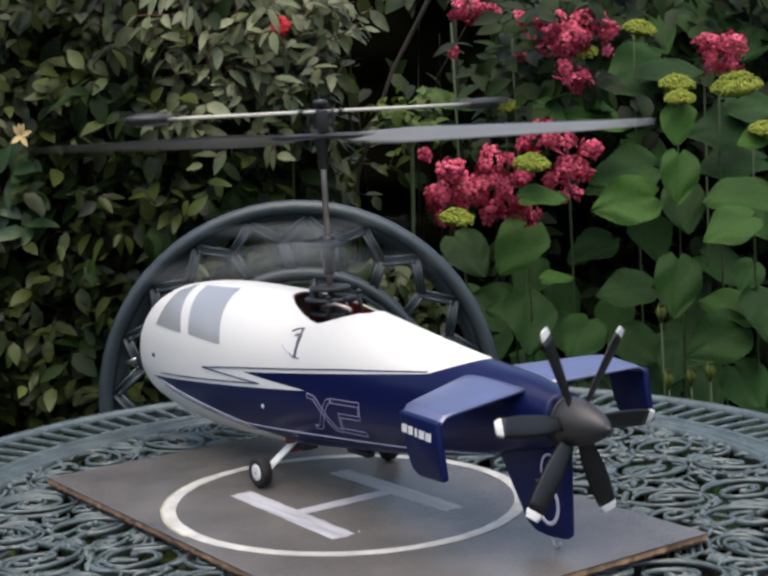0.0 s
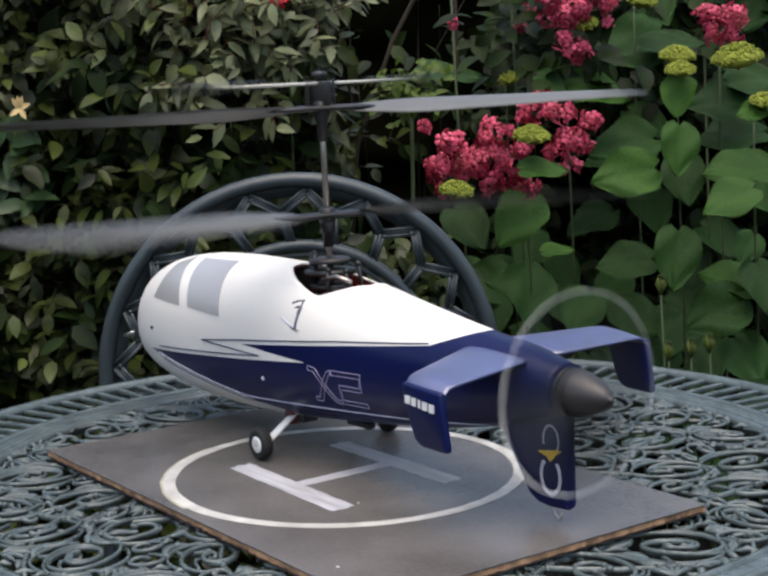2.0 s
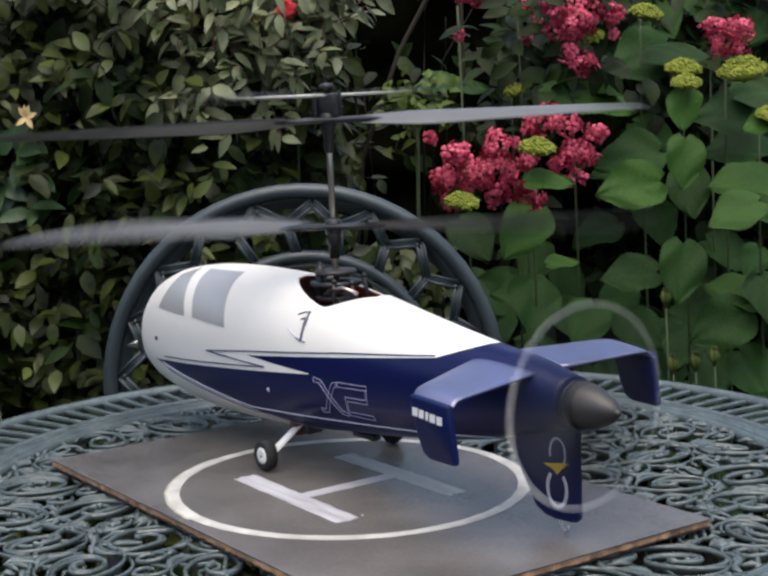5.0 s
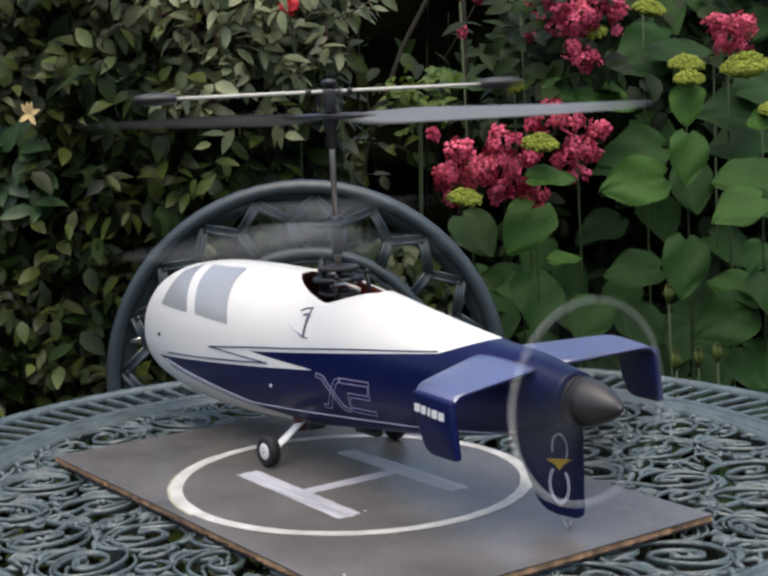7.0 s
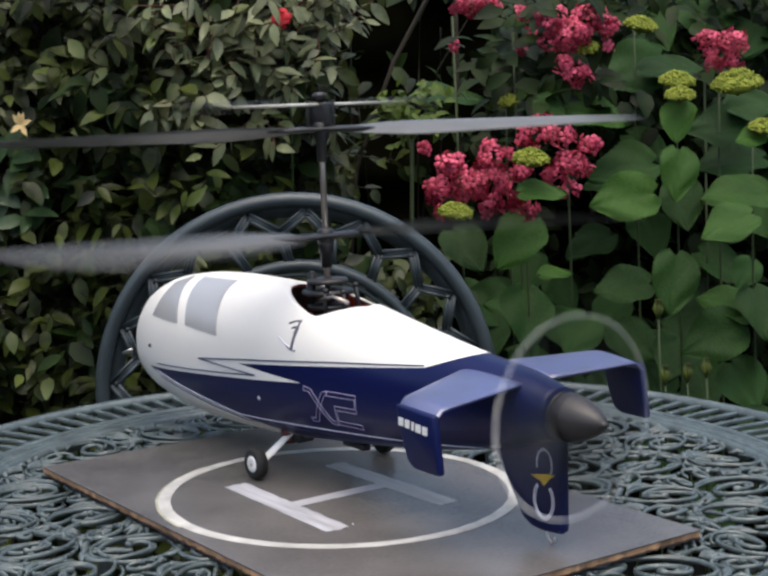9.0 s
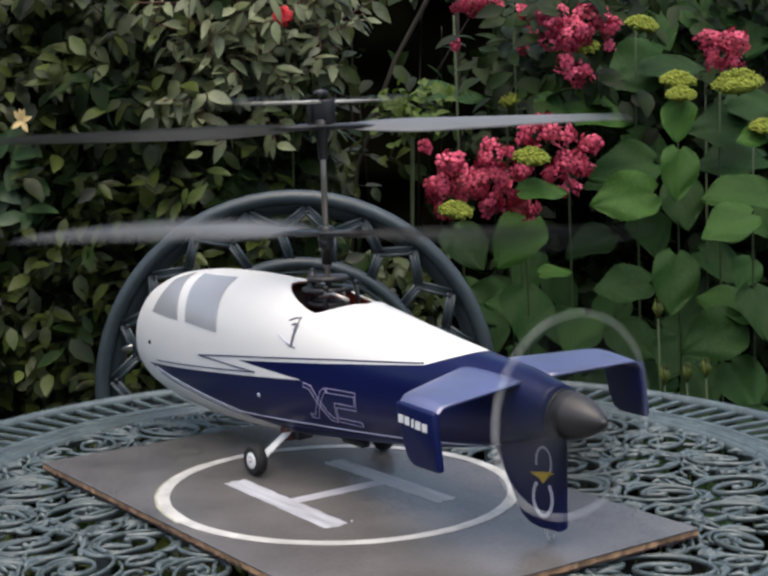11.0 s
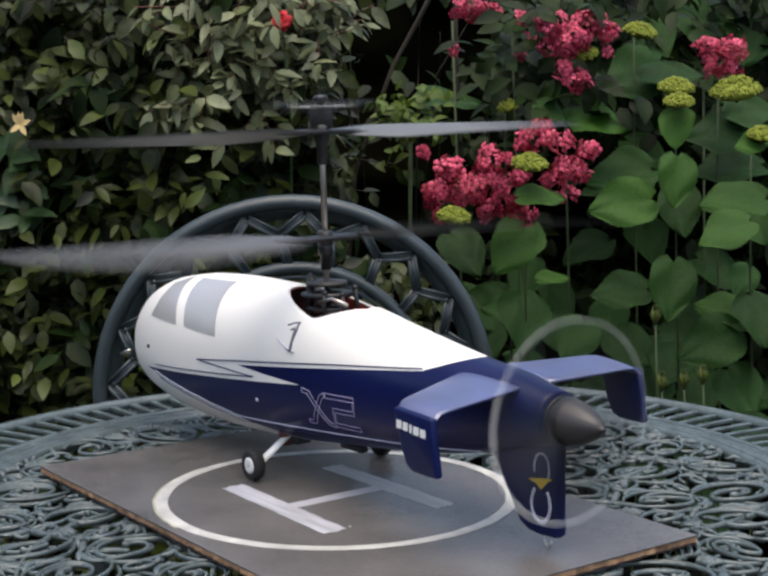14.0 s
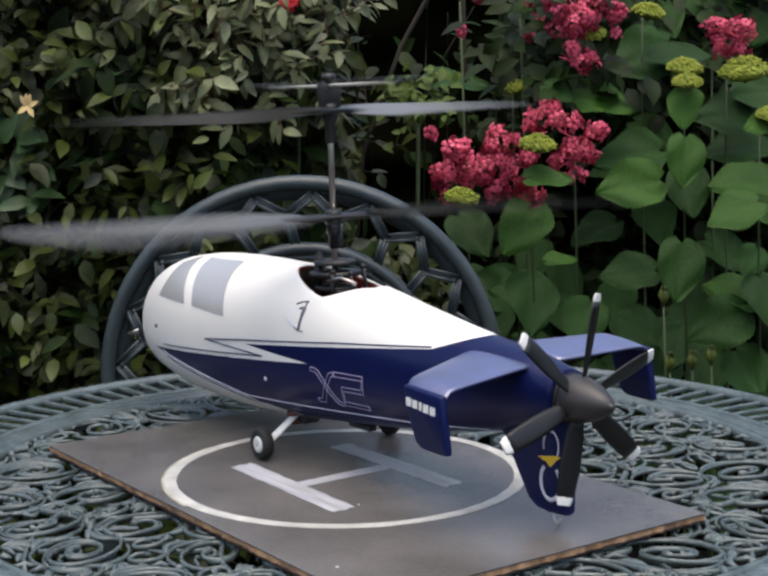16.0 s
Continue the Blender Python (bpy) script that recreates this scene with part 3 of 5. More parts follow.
part("side_port", lathe(bmesh.new(), [(0.0016, 0), (0.0012, 0.0006), (0, 0.0007)], 12, Matrix.Translation((0.0093, 0.0400, 0.0485)) @ pose(0, 0, 0, -90, 0, 0)), WHITELINE, heli)

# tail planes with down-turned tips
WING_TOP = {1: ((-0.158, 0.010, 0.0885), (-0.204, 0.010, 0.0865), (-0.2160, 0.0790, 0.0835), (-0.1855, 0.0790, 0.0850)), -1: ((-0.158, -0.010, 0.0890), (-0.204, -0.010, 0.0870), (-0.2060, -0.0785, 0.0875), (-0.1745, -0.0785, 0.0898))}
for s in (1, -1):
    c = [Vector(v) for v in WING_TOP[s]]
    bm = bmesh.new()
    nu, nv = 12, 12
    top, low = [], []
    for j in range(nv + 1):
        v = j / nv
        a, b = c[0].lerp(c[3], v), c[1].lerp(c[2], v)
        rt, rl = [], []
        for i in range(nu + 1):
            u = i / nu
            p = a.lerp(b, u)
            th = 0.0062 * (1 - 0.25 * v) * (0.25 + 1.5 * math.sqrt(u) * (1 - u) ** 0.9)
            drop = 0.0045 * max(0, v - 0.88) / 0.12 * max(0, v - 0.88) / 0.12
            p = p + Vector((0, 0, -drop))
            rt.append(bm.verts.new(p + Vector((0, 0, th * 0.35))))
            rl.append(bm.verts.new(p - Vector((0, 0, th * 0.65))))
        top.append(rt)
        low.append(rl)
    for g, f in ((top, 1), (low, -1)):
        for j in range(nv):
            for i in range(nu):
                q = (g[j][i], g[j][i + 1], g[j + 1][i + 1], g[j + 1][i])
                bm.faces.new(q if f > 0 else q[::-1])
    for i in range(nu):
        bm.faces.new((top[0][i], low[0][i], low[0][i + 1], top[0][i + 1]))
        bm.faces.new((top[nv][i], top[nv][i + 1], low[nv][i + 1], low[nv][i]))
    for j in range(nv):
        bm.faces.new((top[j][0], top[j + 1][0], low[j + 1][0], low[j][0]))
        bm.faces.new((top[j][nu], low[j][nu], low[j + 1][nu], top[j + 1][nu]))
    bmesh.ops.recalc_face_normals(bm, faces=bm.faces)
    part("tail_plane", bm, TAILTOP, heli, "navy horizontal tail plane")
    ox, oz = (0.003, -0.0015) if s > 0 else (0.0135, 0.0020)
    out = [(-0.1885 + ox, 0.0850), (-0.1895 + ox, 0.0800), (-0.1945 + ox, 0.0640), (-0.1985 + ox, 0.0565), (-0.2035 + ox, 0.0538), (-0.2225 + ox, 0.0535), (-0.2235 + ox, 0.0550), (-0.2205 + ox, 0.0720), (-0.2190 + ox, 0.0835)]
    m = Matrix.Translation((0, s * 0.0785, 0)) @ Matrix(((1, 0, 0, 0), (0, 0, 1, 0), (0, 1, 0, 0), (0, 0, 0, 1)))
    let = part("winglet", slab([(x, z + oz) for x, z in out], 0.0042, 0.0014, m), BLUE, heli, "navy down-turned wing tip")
    if s > 0:
        for i, (w, h) in enumerate(((0.0040, 0.0042), (0.0036, 0.0042), (0.0018, 0.0042), (0.0042, 0.0042), (0.0040, 0.0042))):
            x = -0.1905 - (0, 0.0050, 0.0094, 0.0138, 0.0192)[i]
            part("marking_bar", box(w, 0.0004, h, Matrix.Translation((x, 0.0808, 0.0752 - 0.0004 * i))), WHITEPART, let, smooth=False)

# lower fin with its emblem
FIN = [(-0.166, 0.0510), (-0.1725, 0.0455), (-0.1950, 0.0115), (-0.2020, 0.0078), (-0.2100, 0.0070), (-0.2240, 0.0076), (-0.2258, 0.0100), (-0.2250, 0.0600)]
m = Matrix(((1, 0, 0, 0), (0, 0, 1, 0), (0, 1, 0, 0), (0, 0, 0, 1)))
fin = part("fin", slab(FIN, 0.0066, 0.0022, m), BLUE, heli, "navy lower tail fin")


def emblem(cx, cz, rx, rz, a0, a1, n=18):
    return [(cx + rx * math.cos(radians(a0 + (a1 - a0) * i / n)), 0.0036, cz + rz * math.sin(radians(a0 + (a1 - a0) * i / n))) for i in range(n + 1)]


part("emblem_ring", sweep(bmesh.new(), emblem(-0.2127, 0.0243, 0.0072, 0.0098, 50, -230, 24), 0.0012, 6, up=Vector((0, 1, 0)), flat=0.3), WHITELINE, fin, "pale grey swirl emblem")
part("emblem_ring", sweep(bmesh.new(), emblem(-0.2132, 0.0440, 0.0058, 0.0080, 215, -20, 20), 0.0007, 6, up=Vector((0, 1, 0)), flat=0.3), WHITELINE, fin, "pale grey swirl emblem")
part("emblem_shape", slab([(-0.2040, 0.0360), (-0.2110, 0.0374), (-0.2160, 0.0384), (-0.2228, 0.0390), (-0.2185, 0.0364), (-0.2158, 0.0336), (-0.2138, 0.0318), (-0.2112, 0.0342)], 0.0005, 0, Matrix.Translation((0.0010, 0.0037, 0.0006)) @ m), YELLOW, fin, "yellow shape of the emblem", smooth=False)
part("tail_skid", sweep(bmesh.new(), [(-0.2110, 0, 0.0085), (-0.2125, 0.0005, 0.0035), (-0.2145, 0, 0.0006), (-0.2168, 0, 0.0012), (-0.2175, 0, 0.0042)], 0.0006, 8), STEEL, heli, "bent wire tail skid")

# main wheels
for s in (1, -1):
    leg_pts = [(0.006, s * 0.016, 0.0255), (0.004, s * 0.030, 0.0175), (0.0, s * 0.0455, 0.0098)]
    part("landing_leg", sweep(bmesh.new(), leg_pts, 0.0034, 8, flat=0.35), WHITEPART, heli, "white flat undercarriage leg")
    wm = Matrix.Translation((0, s * 0.0495, 0.0098)) @ pose(0, 0, 0, 90 * -s, 0, 0)
    tyre = [(0.0052, -0.0032), (0.0078, -0.0038), (0.0092, -0.0030), (0.0098, -0.0012), (0.0098, 0.0012), (0.0092, 0.0030), (0.0078, 0.0038), (0.0052, 0.0032)]
    wheel = part("wheel", lathe(bmesh.new(), tyre, 32, wm), RUBBER, heli, "small black rubber tyre")
    part("hub_cap", lathe(bmesh.new(), [(0.0054, 0.0020), (0.0052, 0.0033), (0.0035, 0.0038), (0.0012, 0.0036), (0.0010, 0.0030), (0, 0.0030)], 24, wm), WHITEPART, wheel, "white wheel hub")
    part("axle", lathe(bmesh.new(), [(0.0012, -0.006), (0.0012, 0.0042), (0, 0.0044)], 12, wm), STEEL, wheel)
    part("leg_socket", lathe(bmesh.new(), [(0.0045, 0.0170), (0.0052, 0.0190), (0.0052, 0.0250), (0.0040, 0.0270)], 14, Matrix.Translation((0.0075, s * 0.0195, 0.0))), SOCKET, heli, "red-brown leg socket")
    part("belly_mount", box(0.020, 0.012, 0.006, Matrix.Translation((0.006, s * 0.014, 0.0210)), 0.0015), BLACK, heli)
part("belly_fitting", box(0.022, 0.006, 0.004, Matrix.Translation((-0.047, 0.006, 0.0238)), 0.001), BLACK, heli)
part("nose_strap", sweep(bmesh.new(), [(0.232, 0.012, 0.045), (0.243, 0.014, 0.041), (0.248, 0.004, 0.039)], 0.0012, 8), STEEL, heli, "thin bent metal loop under the nose")

# mast and gear under the rotors
MX = -0.0155
MAST = Matrix.Translation((MX, 0, 0)) @ pose(0, 0, 0, 0, 2.0, 0)
mz = lambda z, m=MAST: m @ Matrix.Translation((0, 0, z))
part("mast", lathe(bmesh.new(), [(0.0019, 0.090), (0.0019, 0.232), (0.0012, 0.233), (0, 0.233)], 20, MAST), STEEL, heli, "slim steel rotor mast")
part("mast_sleeve", lathe(bmesh.new(), [(0.0034, 0.1295), (0.0034, 0.138), (0.0046, 0.1385), (0.0046, 0.147), (0.003, 0.1475), (0, 0.1475)], 20, MAST), BLACK, heli)
part("swash_plate", lathe(bmesh.new(), [(0.004, 0.119), (0.0125, 0.1195), (0.0135, 0.1210), (0.0125, 0.1225), (0.004, 0.1235), (0, 0.1235)], 28, MAST), SPIN, heli, "dark grey swash plate")
part("swash_plate", lathe(bmesh.new(), [(0.004, 0.112), (0.016, 0.1125), (0.0165, 0.1140), (0.016, 0.1155), (0.004, 0.116), (0, 0.116)], 28, MAST), BLACK, heli)
for i, (x, y, z0, z1) in enumerate(((0.012, 0.008, 0.098, 0.1255), (0.013, -0.007, 0.1, 0.125), (-0.010, 0.012, 0.098, 0.117), (-0.012, -0.012, 0.098, 0.119), (-0.020, 0.004, 0.1, 0.1165))):
    part("control_link", sweep(bmesh.new(), [(MX + x, y, z0), (MX + x * 0.95, y, (z0 + z1) / 2), (MX + x * 0.9, y * 0.9, z1)], 0.0014 if i else 0.0028, 8), BLACK, heli)
    part("link_ball", lathe(bmesh.new(), [(0, -0.002), (0.0017, -0.001), (0.0021, 0), (0.0017, 0.001), (0, 0.002)], 12, Matrix.Translation((MX + x * 0.9, y * 0.9, z1))), BLACK, heli)
part("gear_frame", box(0.020, 0.018, 0.014, Matrix.Translation((MX - 0.001, 0, 0.098)), 0.002), BLACK, heli)
# added plate: catches light from above so the opening shows red-brown
part("catch_plate", box(0.064, 0.056, 0.0015, Matrix.Translation((-0.018, 0, 0.0905)), 0.0004), REDBROWN, heli, "red-brown plate added to catch light in the opening")
part("gear_wheel", lathe(bmesh.new(), [(0.003, 0.1035), (0.0130, 0.1035), (0.0136, 0.1050), (0.0130, 0.1065), (0.003, 0.107), (0, 0.107)], 36, MAST), BLACK, heli)
part("servo_arm", sweep(bmesh.new(), [(MX - 0.006, 0.013, 0.1110), (MX - 0.022, 0.014, 0.1150), (MX - 0.032, 0.010, 0.1120)], 0.0013, 8), STEEL, heli)


# rotors
def blade_mesh(r0, r1, chord, pitch, thick=0.0007):
    bm = bmesh.new()
    n, k = 16, 8
    rings = []
    for i in range(n + 1):
        t = i / n
        r = r0 + (r1 - r0) * t
        c = chord * min(1.0, 0.42 + 2.6 * t) * (1 - 0.22 * t) * (1.0 if t < 0.97 else 0.86)
        a = radians(pitch * (1 - 0.45 * t))
        ring = []
        for j in range(k):
            q = 2 * math.pi * j / k
            x, z = 0.5 * c * math.cos(q) - 0.1 * c, thick * math.sin(q) * (1 + 0.5 * math.cos(q))
            ring.append(bm.verts.new((r, x * math.cos(a) - z * math.sin(a), x * math.sin(a) + z * math.cos(a))))
        rings.append(ring)
    for a, b in zip(rings, rings[1:]):
        for j in range(k):
            bm.faces.new((a[j], b[j], b[(j + 1) % k], a[(j + 1) % k]))
    bm.faces.new(rings[0][::-1])
    bm.faces.new(rings[-1])
    bmesh.ops.recalc_face_normals(bm, faces=bm.faces)
    return bm


def rotor(name, r1, pitch, flybar):
    bm = lathe(bmesh.new(), [(0.0026, -0.0200 if flybar else -0.006), (0.0031, -0.0195 if flybar else -0.005), (0.0034, -0.008 if flybar else -0.0048), (0.0052, -0.004), (0.0052, 0.004), (0.0035, 0.005), (0, 0.005)], 20)
    sweep(bm, [(-0.034, 0, 0), (-0.025, 0, 0), (0, 0, 0.0004), (0.025, 0, 0), (0.034, 0, 0)], 0.0075, 10, flat=0.28, taper=[0.5, 1, 1, 1, 0.5])
    hub = part(name, bm, BLACK, heli, "black rotor head")
    for q in (0, 180):
        b = part("rotor_blade", blade_mesh(0.020, r1, 0.033, pitch), BLADE, hub, "grey plastic rotor blade")
        b.matrix_basis = pose(0, 0, 0, 0, 0, q)
    if flybar:
        part("rotor_post", box(0.0075, 0.0130, 0.0145, Matrix.Translation((0, 0, 0.0095)) @ pose(0, 0, 0, 0, 0, 45), 0.001), BLACK, hub)
        part("side_plate", box(0.0016, 0.0030, 0.0190, Matrix.Translation((0.0085, 0, 0.0085)), 0.0004), BLACK, hub)
        part("side_plate", box(0.0016, 0.0030, 0.0190, Matrix.Translation((-0.0085, 0, 0.0085)), 0.0004), BLACK, hub)
        part("cap", lathe(bmesh.new(), [(0.0026, 0.0160), (0.0026, 0.0185), (0.0044, 0.0190), (0.0047, 0.0212), (0.0036, 0.0228), (0, 0.0232)], 20), BLACK, hub)
        fm = pose(0, 0, 0.0155, 0, 0, 45)
        bar = part("flybar", sweep(bmesh.new(), [fm @ Vector((x, 0, 0)) for x in (-0.098, -0.05, 0, 0.05, 0.098)], 0.0011, 8), FLYBAR, hub, "pale thin stabiliser rod")
        for q in (0, 180):
            pm = fm @ pose(0, 0, 0, 0, 0, q)
            pts = [pm @ Vector((x, 0, 0)) for x in (0.094, 0.097, 0.104, 0.112, 0.117, 0.120)]
            part("paddle", sweep(bmesh.new(), pts, 0.0052, 12, flat=0.75, taper=[0.45, 0.85, 1, 1, 0.85, 0.4]), BLACK, bar, "black stabiliser weight")
            part("bar_clip", lathe(bmesh.new(), [(0, -0.002), (0.002, -0.001), (0.002, 0.001), (0, 0.002)], 12, pm @ Matrix.Translation((0.013, 0, 0))), BLACK, bar)
    return hub


upper = rotor("upper_rotor", 0.203, 19, True)
lower = rotor("lower_rotor", 0.203, -19, False)

# tail propeller: axis along the body, six blades with white tips
PROP_AT = Matrix.Translation((-0.2255, 0, 0.0718)) @ pose(0, 0, 0, 0, -90, 0)
prop = part("tail_propeller", lathe(bmesh.new(), [(0.0118, 0.0), (0.0126, 0.0006), (0.0128, 0.003), (0.0122, 0.008), (0.0105, 0.0145), (0.0080, 0.0205), (0.0051, 0.0255), (0.0026, 0.0280), (0.0015, 0.0285), (0.0015, 0.0297), (0, 0.0300)], 40), SPIN, heli, "dark grey spinner cone")
part("spinner_plate", lathe(bmesh.new(), [(0.0100, -0.0022), (0.0126, -0.0020), (0.0131, -0.0012), (0.0131, 0.0004), (0.0120, 0.0006), (0, 0.0006)], 40), BLACK, prop)


def prop_blade(r0, r1, lo, hi):
    bm = bmesh.new()
    n, k = 10, 8
    rings = []
    for i in range(n + 1):
        r = lo + (hi - lo) * i / n
        t = (r - r0) / (r1 - r0)
        c = 0.0118 * (0.60 + 1.25 * t * (1.02 - t) + 0.12 * t)
        if t > 0.96:
            c *= 0.88
        a = radians(30 - 10 * t)
        ring = []
        for j in range(k):
            q = 2 * math.pi * j / k
            y, z = 0.5 * c * math.cos(q), 0.0007 * math.sin(q)
            ring.append(bm.verts.new((r, y * math.cos(a) - z * math.sin(a), 0.006 + y * math.sin(a) + z * math.cos(a))))
        rings.append(ring)
    for a, b in zip(rings, rings[1:]):
        for j in range(k):
            bm.faces.new((a[j], b[j], b[(j + 1) % k], a[(j + 1) % k]))
    bm.faces.new(rings[0][::-1])
    bm.faces.new(rings[-1])
    bmesh.ops.recalc_face_normals(bm, faces=bm.faces)
    return bm


for k in range(6):
    b = part("propeller_blade", prop_blade(0.010, 0.0558, 0.010, 0.0515), PROPBLACK, prop, "black propeller blade")
    b.matrix_basis = pose(0, 0, 0, 0, 0, 60 * k)
    part("blade_tip", prop_blade(0.010, 0.0558, 0.0512, 0.0558), WHITEPART, b, "white painted tip")


# ---- garden chair behind the table ----
chair = empty("garden_chair", "dark green metal garden chair with round openwork back", "chair", m=Matrix.Translation((-0.0812, 0.50, 0.0)))
CZ, CR = 0.6730, 0.1828


def ring_pt(r, a, y=0.0, dx=0.0):
    return (dx + r * math.cos(radians(a)), y, CZ + r * math.sin(radians(a)))


FRONT = Vector((0, 1, 0))
hoop = [(-CR - 0.004, -0.02, 0.42), (-CR - 0.003, -0.008, 0.55)] + [ring_pt(CR, a) for a in range(186, -7, -6)] + [(CR + 0.003, -0.008, 0.55), (CR + 0.004, -0.02, 0.42)]
part("back_hoop", sweep(bmesh.new(), hoop, 0.0070, 12, flat=1.2, up=FRONT), CHAIR, chair, "thick arched back frame")
bm = bmesh.new()
rows_ = []
for a in range(206, -27, -4):
    rows_.append([bm.verts.new(ring_pt(r, a, y)) for r, y in ((CR - 0.004, 0.003), (CR - 0.017, 0.012), (CR - 0.018, 0.016), (CR - 0.004, 0.010))])
for a, b in zip(rows_, rows_[1:]):
    for k in range(4):
        bm.faces.new((a[k], b[k], b[(k + 1) % 4], a[(k + 1) % 4]))
bmesh.ops.recalc_face_normals(bm, faces=bm.faces)
part("hoop_web", bm, CHAIR, chair, "recessed inner flange of the back frame")
part("inner_hoop", sweep(bmesh.new(), [ring_pt(0.1215, a, 0.0, 0.005) for a in range(220, -41, -5)], 0.0055, 10, flat=1.1, up=FRONT), CHAIR, chair, "smaller concentric hoop")
part("inner_hoop", sweep(bmesh.new(), [ring_pt(0.1125, a, 0.001, 0.005) for a in range(220, -41, -5)], 0.0022, 8, up=FRONT), CHAIR, chair)


def bar_between(a, b, w=0.0056):
    """A cast strut with a groove down its face: two thin ribs and a web."""
    a, b = Vector(a), Vector(b)
    d = (b - a).normalized()
    s = d.cross(FRONT).normalized()
    bm = sweep(bmesh.new(), [a, b], 0.0040, 6, flat=0.6, up=FRONT)
    for k in (-1, 1):
        sweep(bm, [a + s * k * w * 0.55 - FRONT * 0.002, b + s * k * w * 0.55 - FRONT * 0.002], 0.0017, 6, up=FRONT)
    return bm


for i in range(-1, 12):
    a = 18 * i - 4.2
    part("strut", bar_between(ring_pt(0.1725, a), ring_pt(0.1525, a + 8.6)), CHAIR, chair)
    part("strut", bar_between(ring_pt(0.1525, a + 8.6), ring_pt(0.1725, a + 18)), CHAIR, chair)
    part("strut", bar_between(ring_pt(0.1525, a + 8.6), ring_pt(0.1245, a + 8, 0.0, 0.005)), CHAIR, chair)
seat = lathe(bmesh.new(), [(0.0, 0.405), (0.19, 0.405), (0.205, 0.413), (0.205, 0.42), (0.19, 0.426), (0, 0.424)], 40, Matrix.Translation((0, -0.18, 0)))
part("seat", seat, CHAIR, chair)
for x, y in ((-0.15, -0.32), (0.15, -0.32), (-0.15, -0.02), (0.15, -0.02)):
    part("leg", sweep(bmesh.new(), [(x * 0.9, y, 0.41), (x * 1.02, y * 1.02, 0.22), (x * 1.2, y * 1.1, 0.0)], 0.012, 10), CHAIR, chair)


# ---- planting ----
def leaf_cloud(name, leaves, material, parent=None, fold=0.25, kind="stuff", shape=((0.0, 0.0), (0.25, 0.38), (0.55, 0.42), (0.82, 0.22), (1.0, 0.0))):
    """Many small folded leaves in one mesh: (base, direction, normal, length, width)."""
    V, Fc = [], []
    for p, d, nrm, ln, wd in leaves:
        p, d, nrm = Vector(p), Vector(d).normalized(), Vector(nrm)
        s = d.cross(nrm)
        if s.length < 1e-3:
            s = d.cross(Vector((0.3, 0.5, 0.8)))
        s.normalize()
        nn = s.cross(d)
        base = len(V)
        for k, w in shape:
            mid = p + d * (ln * k) - nn * (ln * 0.22 * k * k)
            V.append(mid)
            if 0 < k < 1:
                V.append(mid + s * (wd * w) + nn * (fold * wd * w))
                V.append(mid - s * (wd * w) + nn * (fold * wd * w))
        # rows: 0 | 1 2 3 | 4 5 6 | 7 8 9 | 10
        b = base
        Fc += [(b, b + 2, b + 1), (b, b + 1, b + 3)]
        for r in (1, 4):
            Fc += [(b + r, b + r + 1, b + r + 4, b + r + 3), (b + r + 2, b + r, b + r + 3, b + r + 5)]
        Fc += [(b + 7, b + 8, b + 10), (b + 9, b + 7, b + 10)]
    me = bpy.data.meshes.new(name)
    me.from_pydata(V, [], Fc)
    me.materials.append(material)
    for q in me.polygons:
        q.use_smooth = True
    ob = new(name, me)
    if parent is not None:
        ob.parent = parent
    if kind:
        ob["kind"] = kind
    return ob


def rvec(r):
    return Vector((r.gauss(0, 1), r.gauss(0, 1), r.gauss(0, 1))).normalized()


def shoots(r, n, where, ln, out=Vector((0, -1, 0.35)), per=(6, 11), length=(0.06, 0.13), spread=0.9, wide=(0.46, 0.72)):
    """Leafy shoots: twigs that start at where() and carry alternate leaves."""
    leaves, twigs = [], []
    for _ in range(n):
        p = Vector(where(r))
        d = (out + rvec(r) * spread).normalized()
        L = r.uniform(*length)
        m = r.randint(*per)
        twigs.append((p - d * 0.03, p + d * L))
        for i in range(m):
            q = p + d * (L * (i + 0.5) / m)
            side = rvec(r)
            side = (side - d * side.dot(d)).normalized()
            ld = (d * r.uniform(0.3, 0.9) + side + Vector((0, 0, -0.35))).normalized()
            nr = (Vector((0, -0.55, 0.8)) + rvec(r) * 0.55).normalized()
            k = r.uniform(0.65, 1.2)
            leaves.append((q, ld, nr, ln * k, ln * k * r.uniform(*wide)))
    return leaves, twigs


def clumped(draw, scale=8.0, floor=-0.12):
    """Draws places until one falls where the foliage is dense."""
    def pick(r):
        for _ in range(12):
            p = draw(r)
            if noise.noise((p[0] * scale, p[2] * scale, 7.0)) + 0.25 * r.random() > floor:
                break
        return p
    return pick


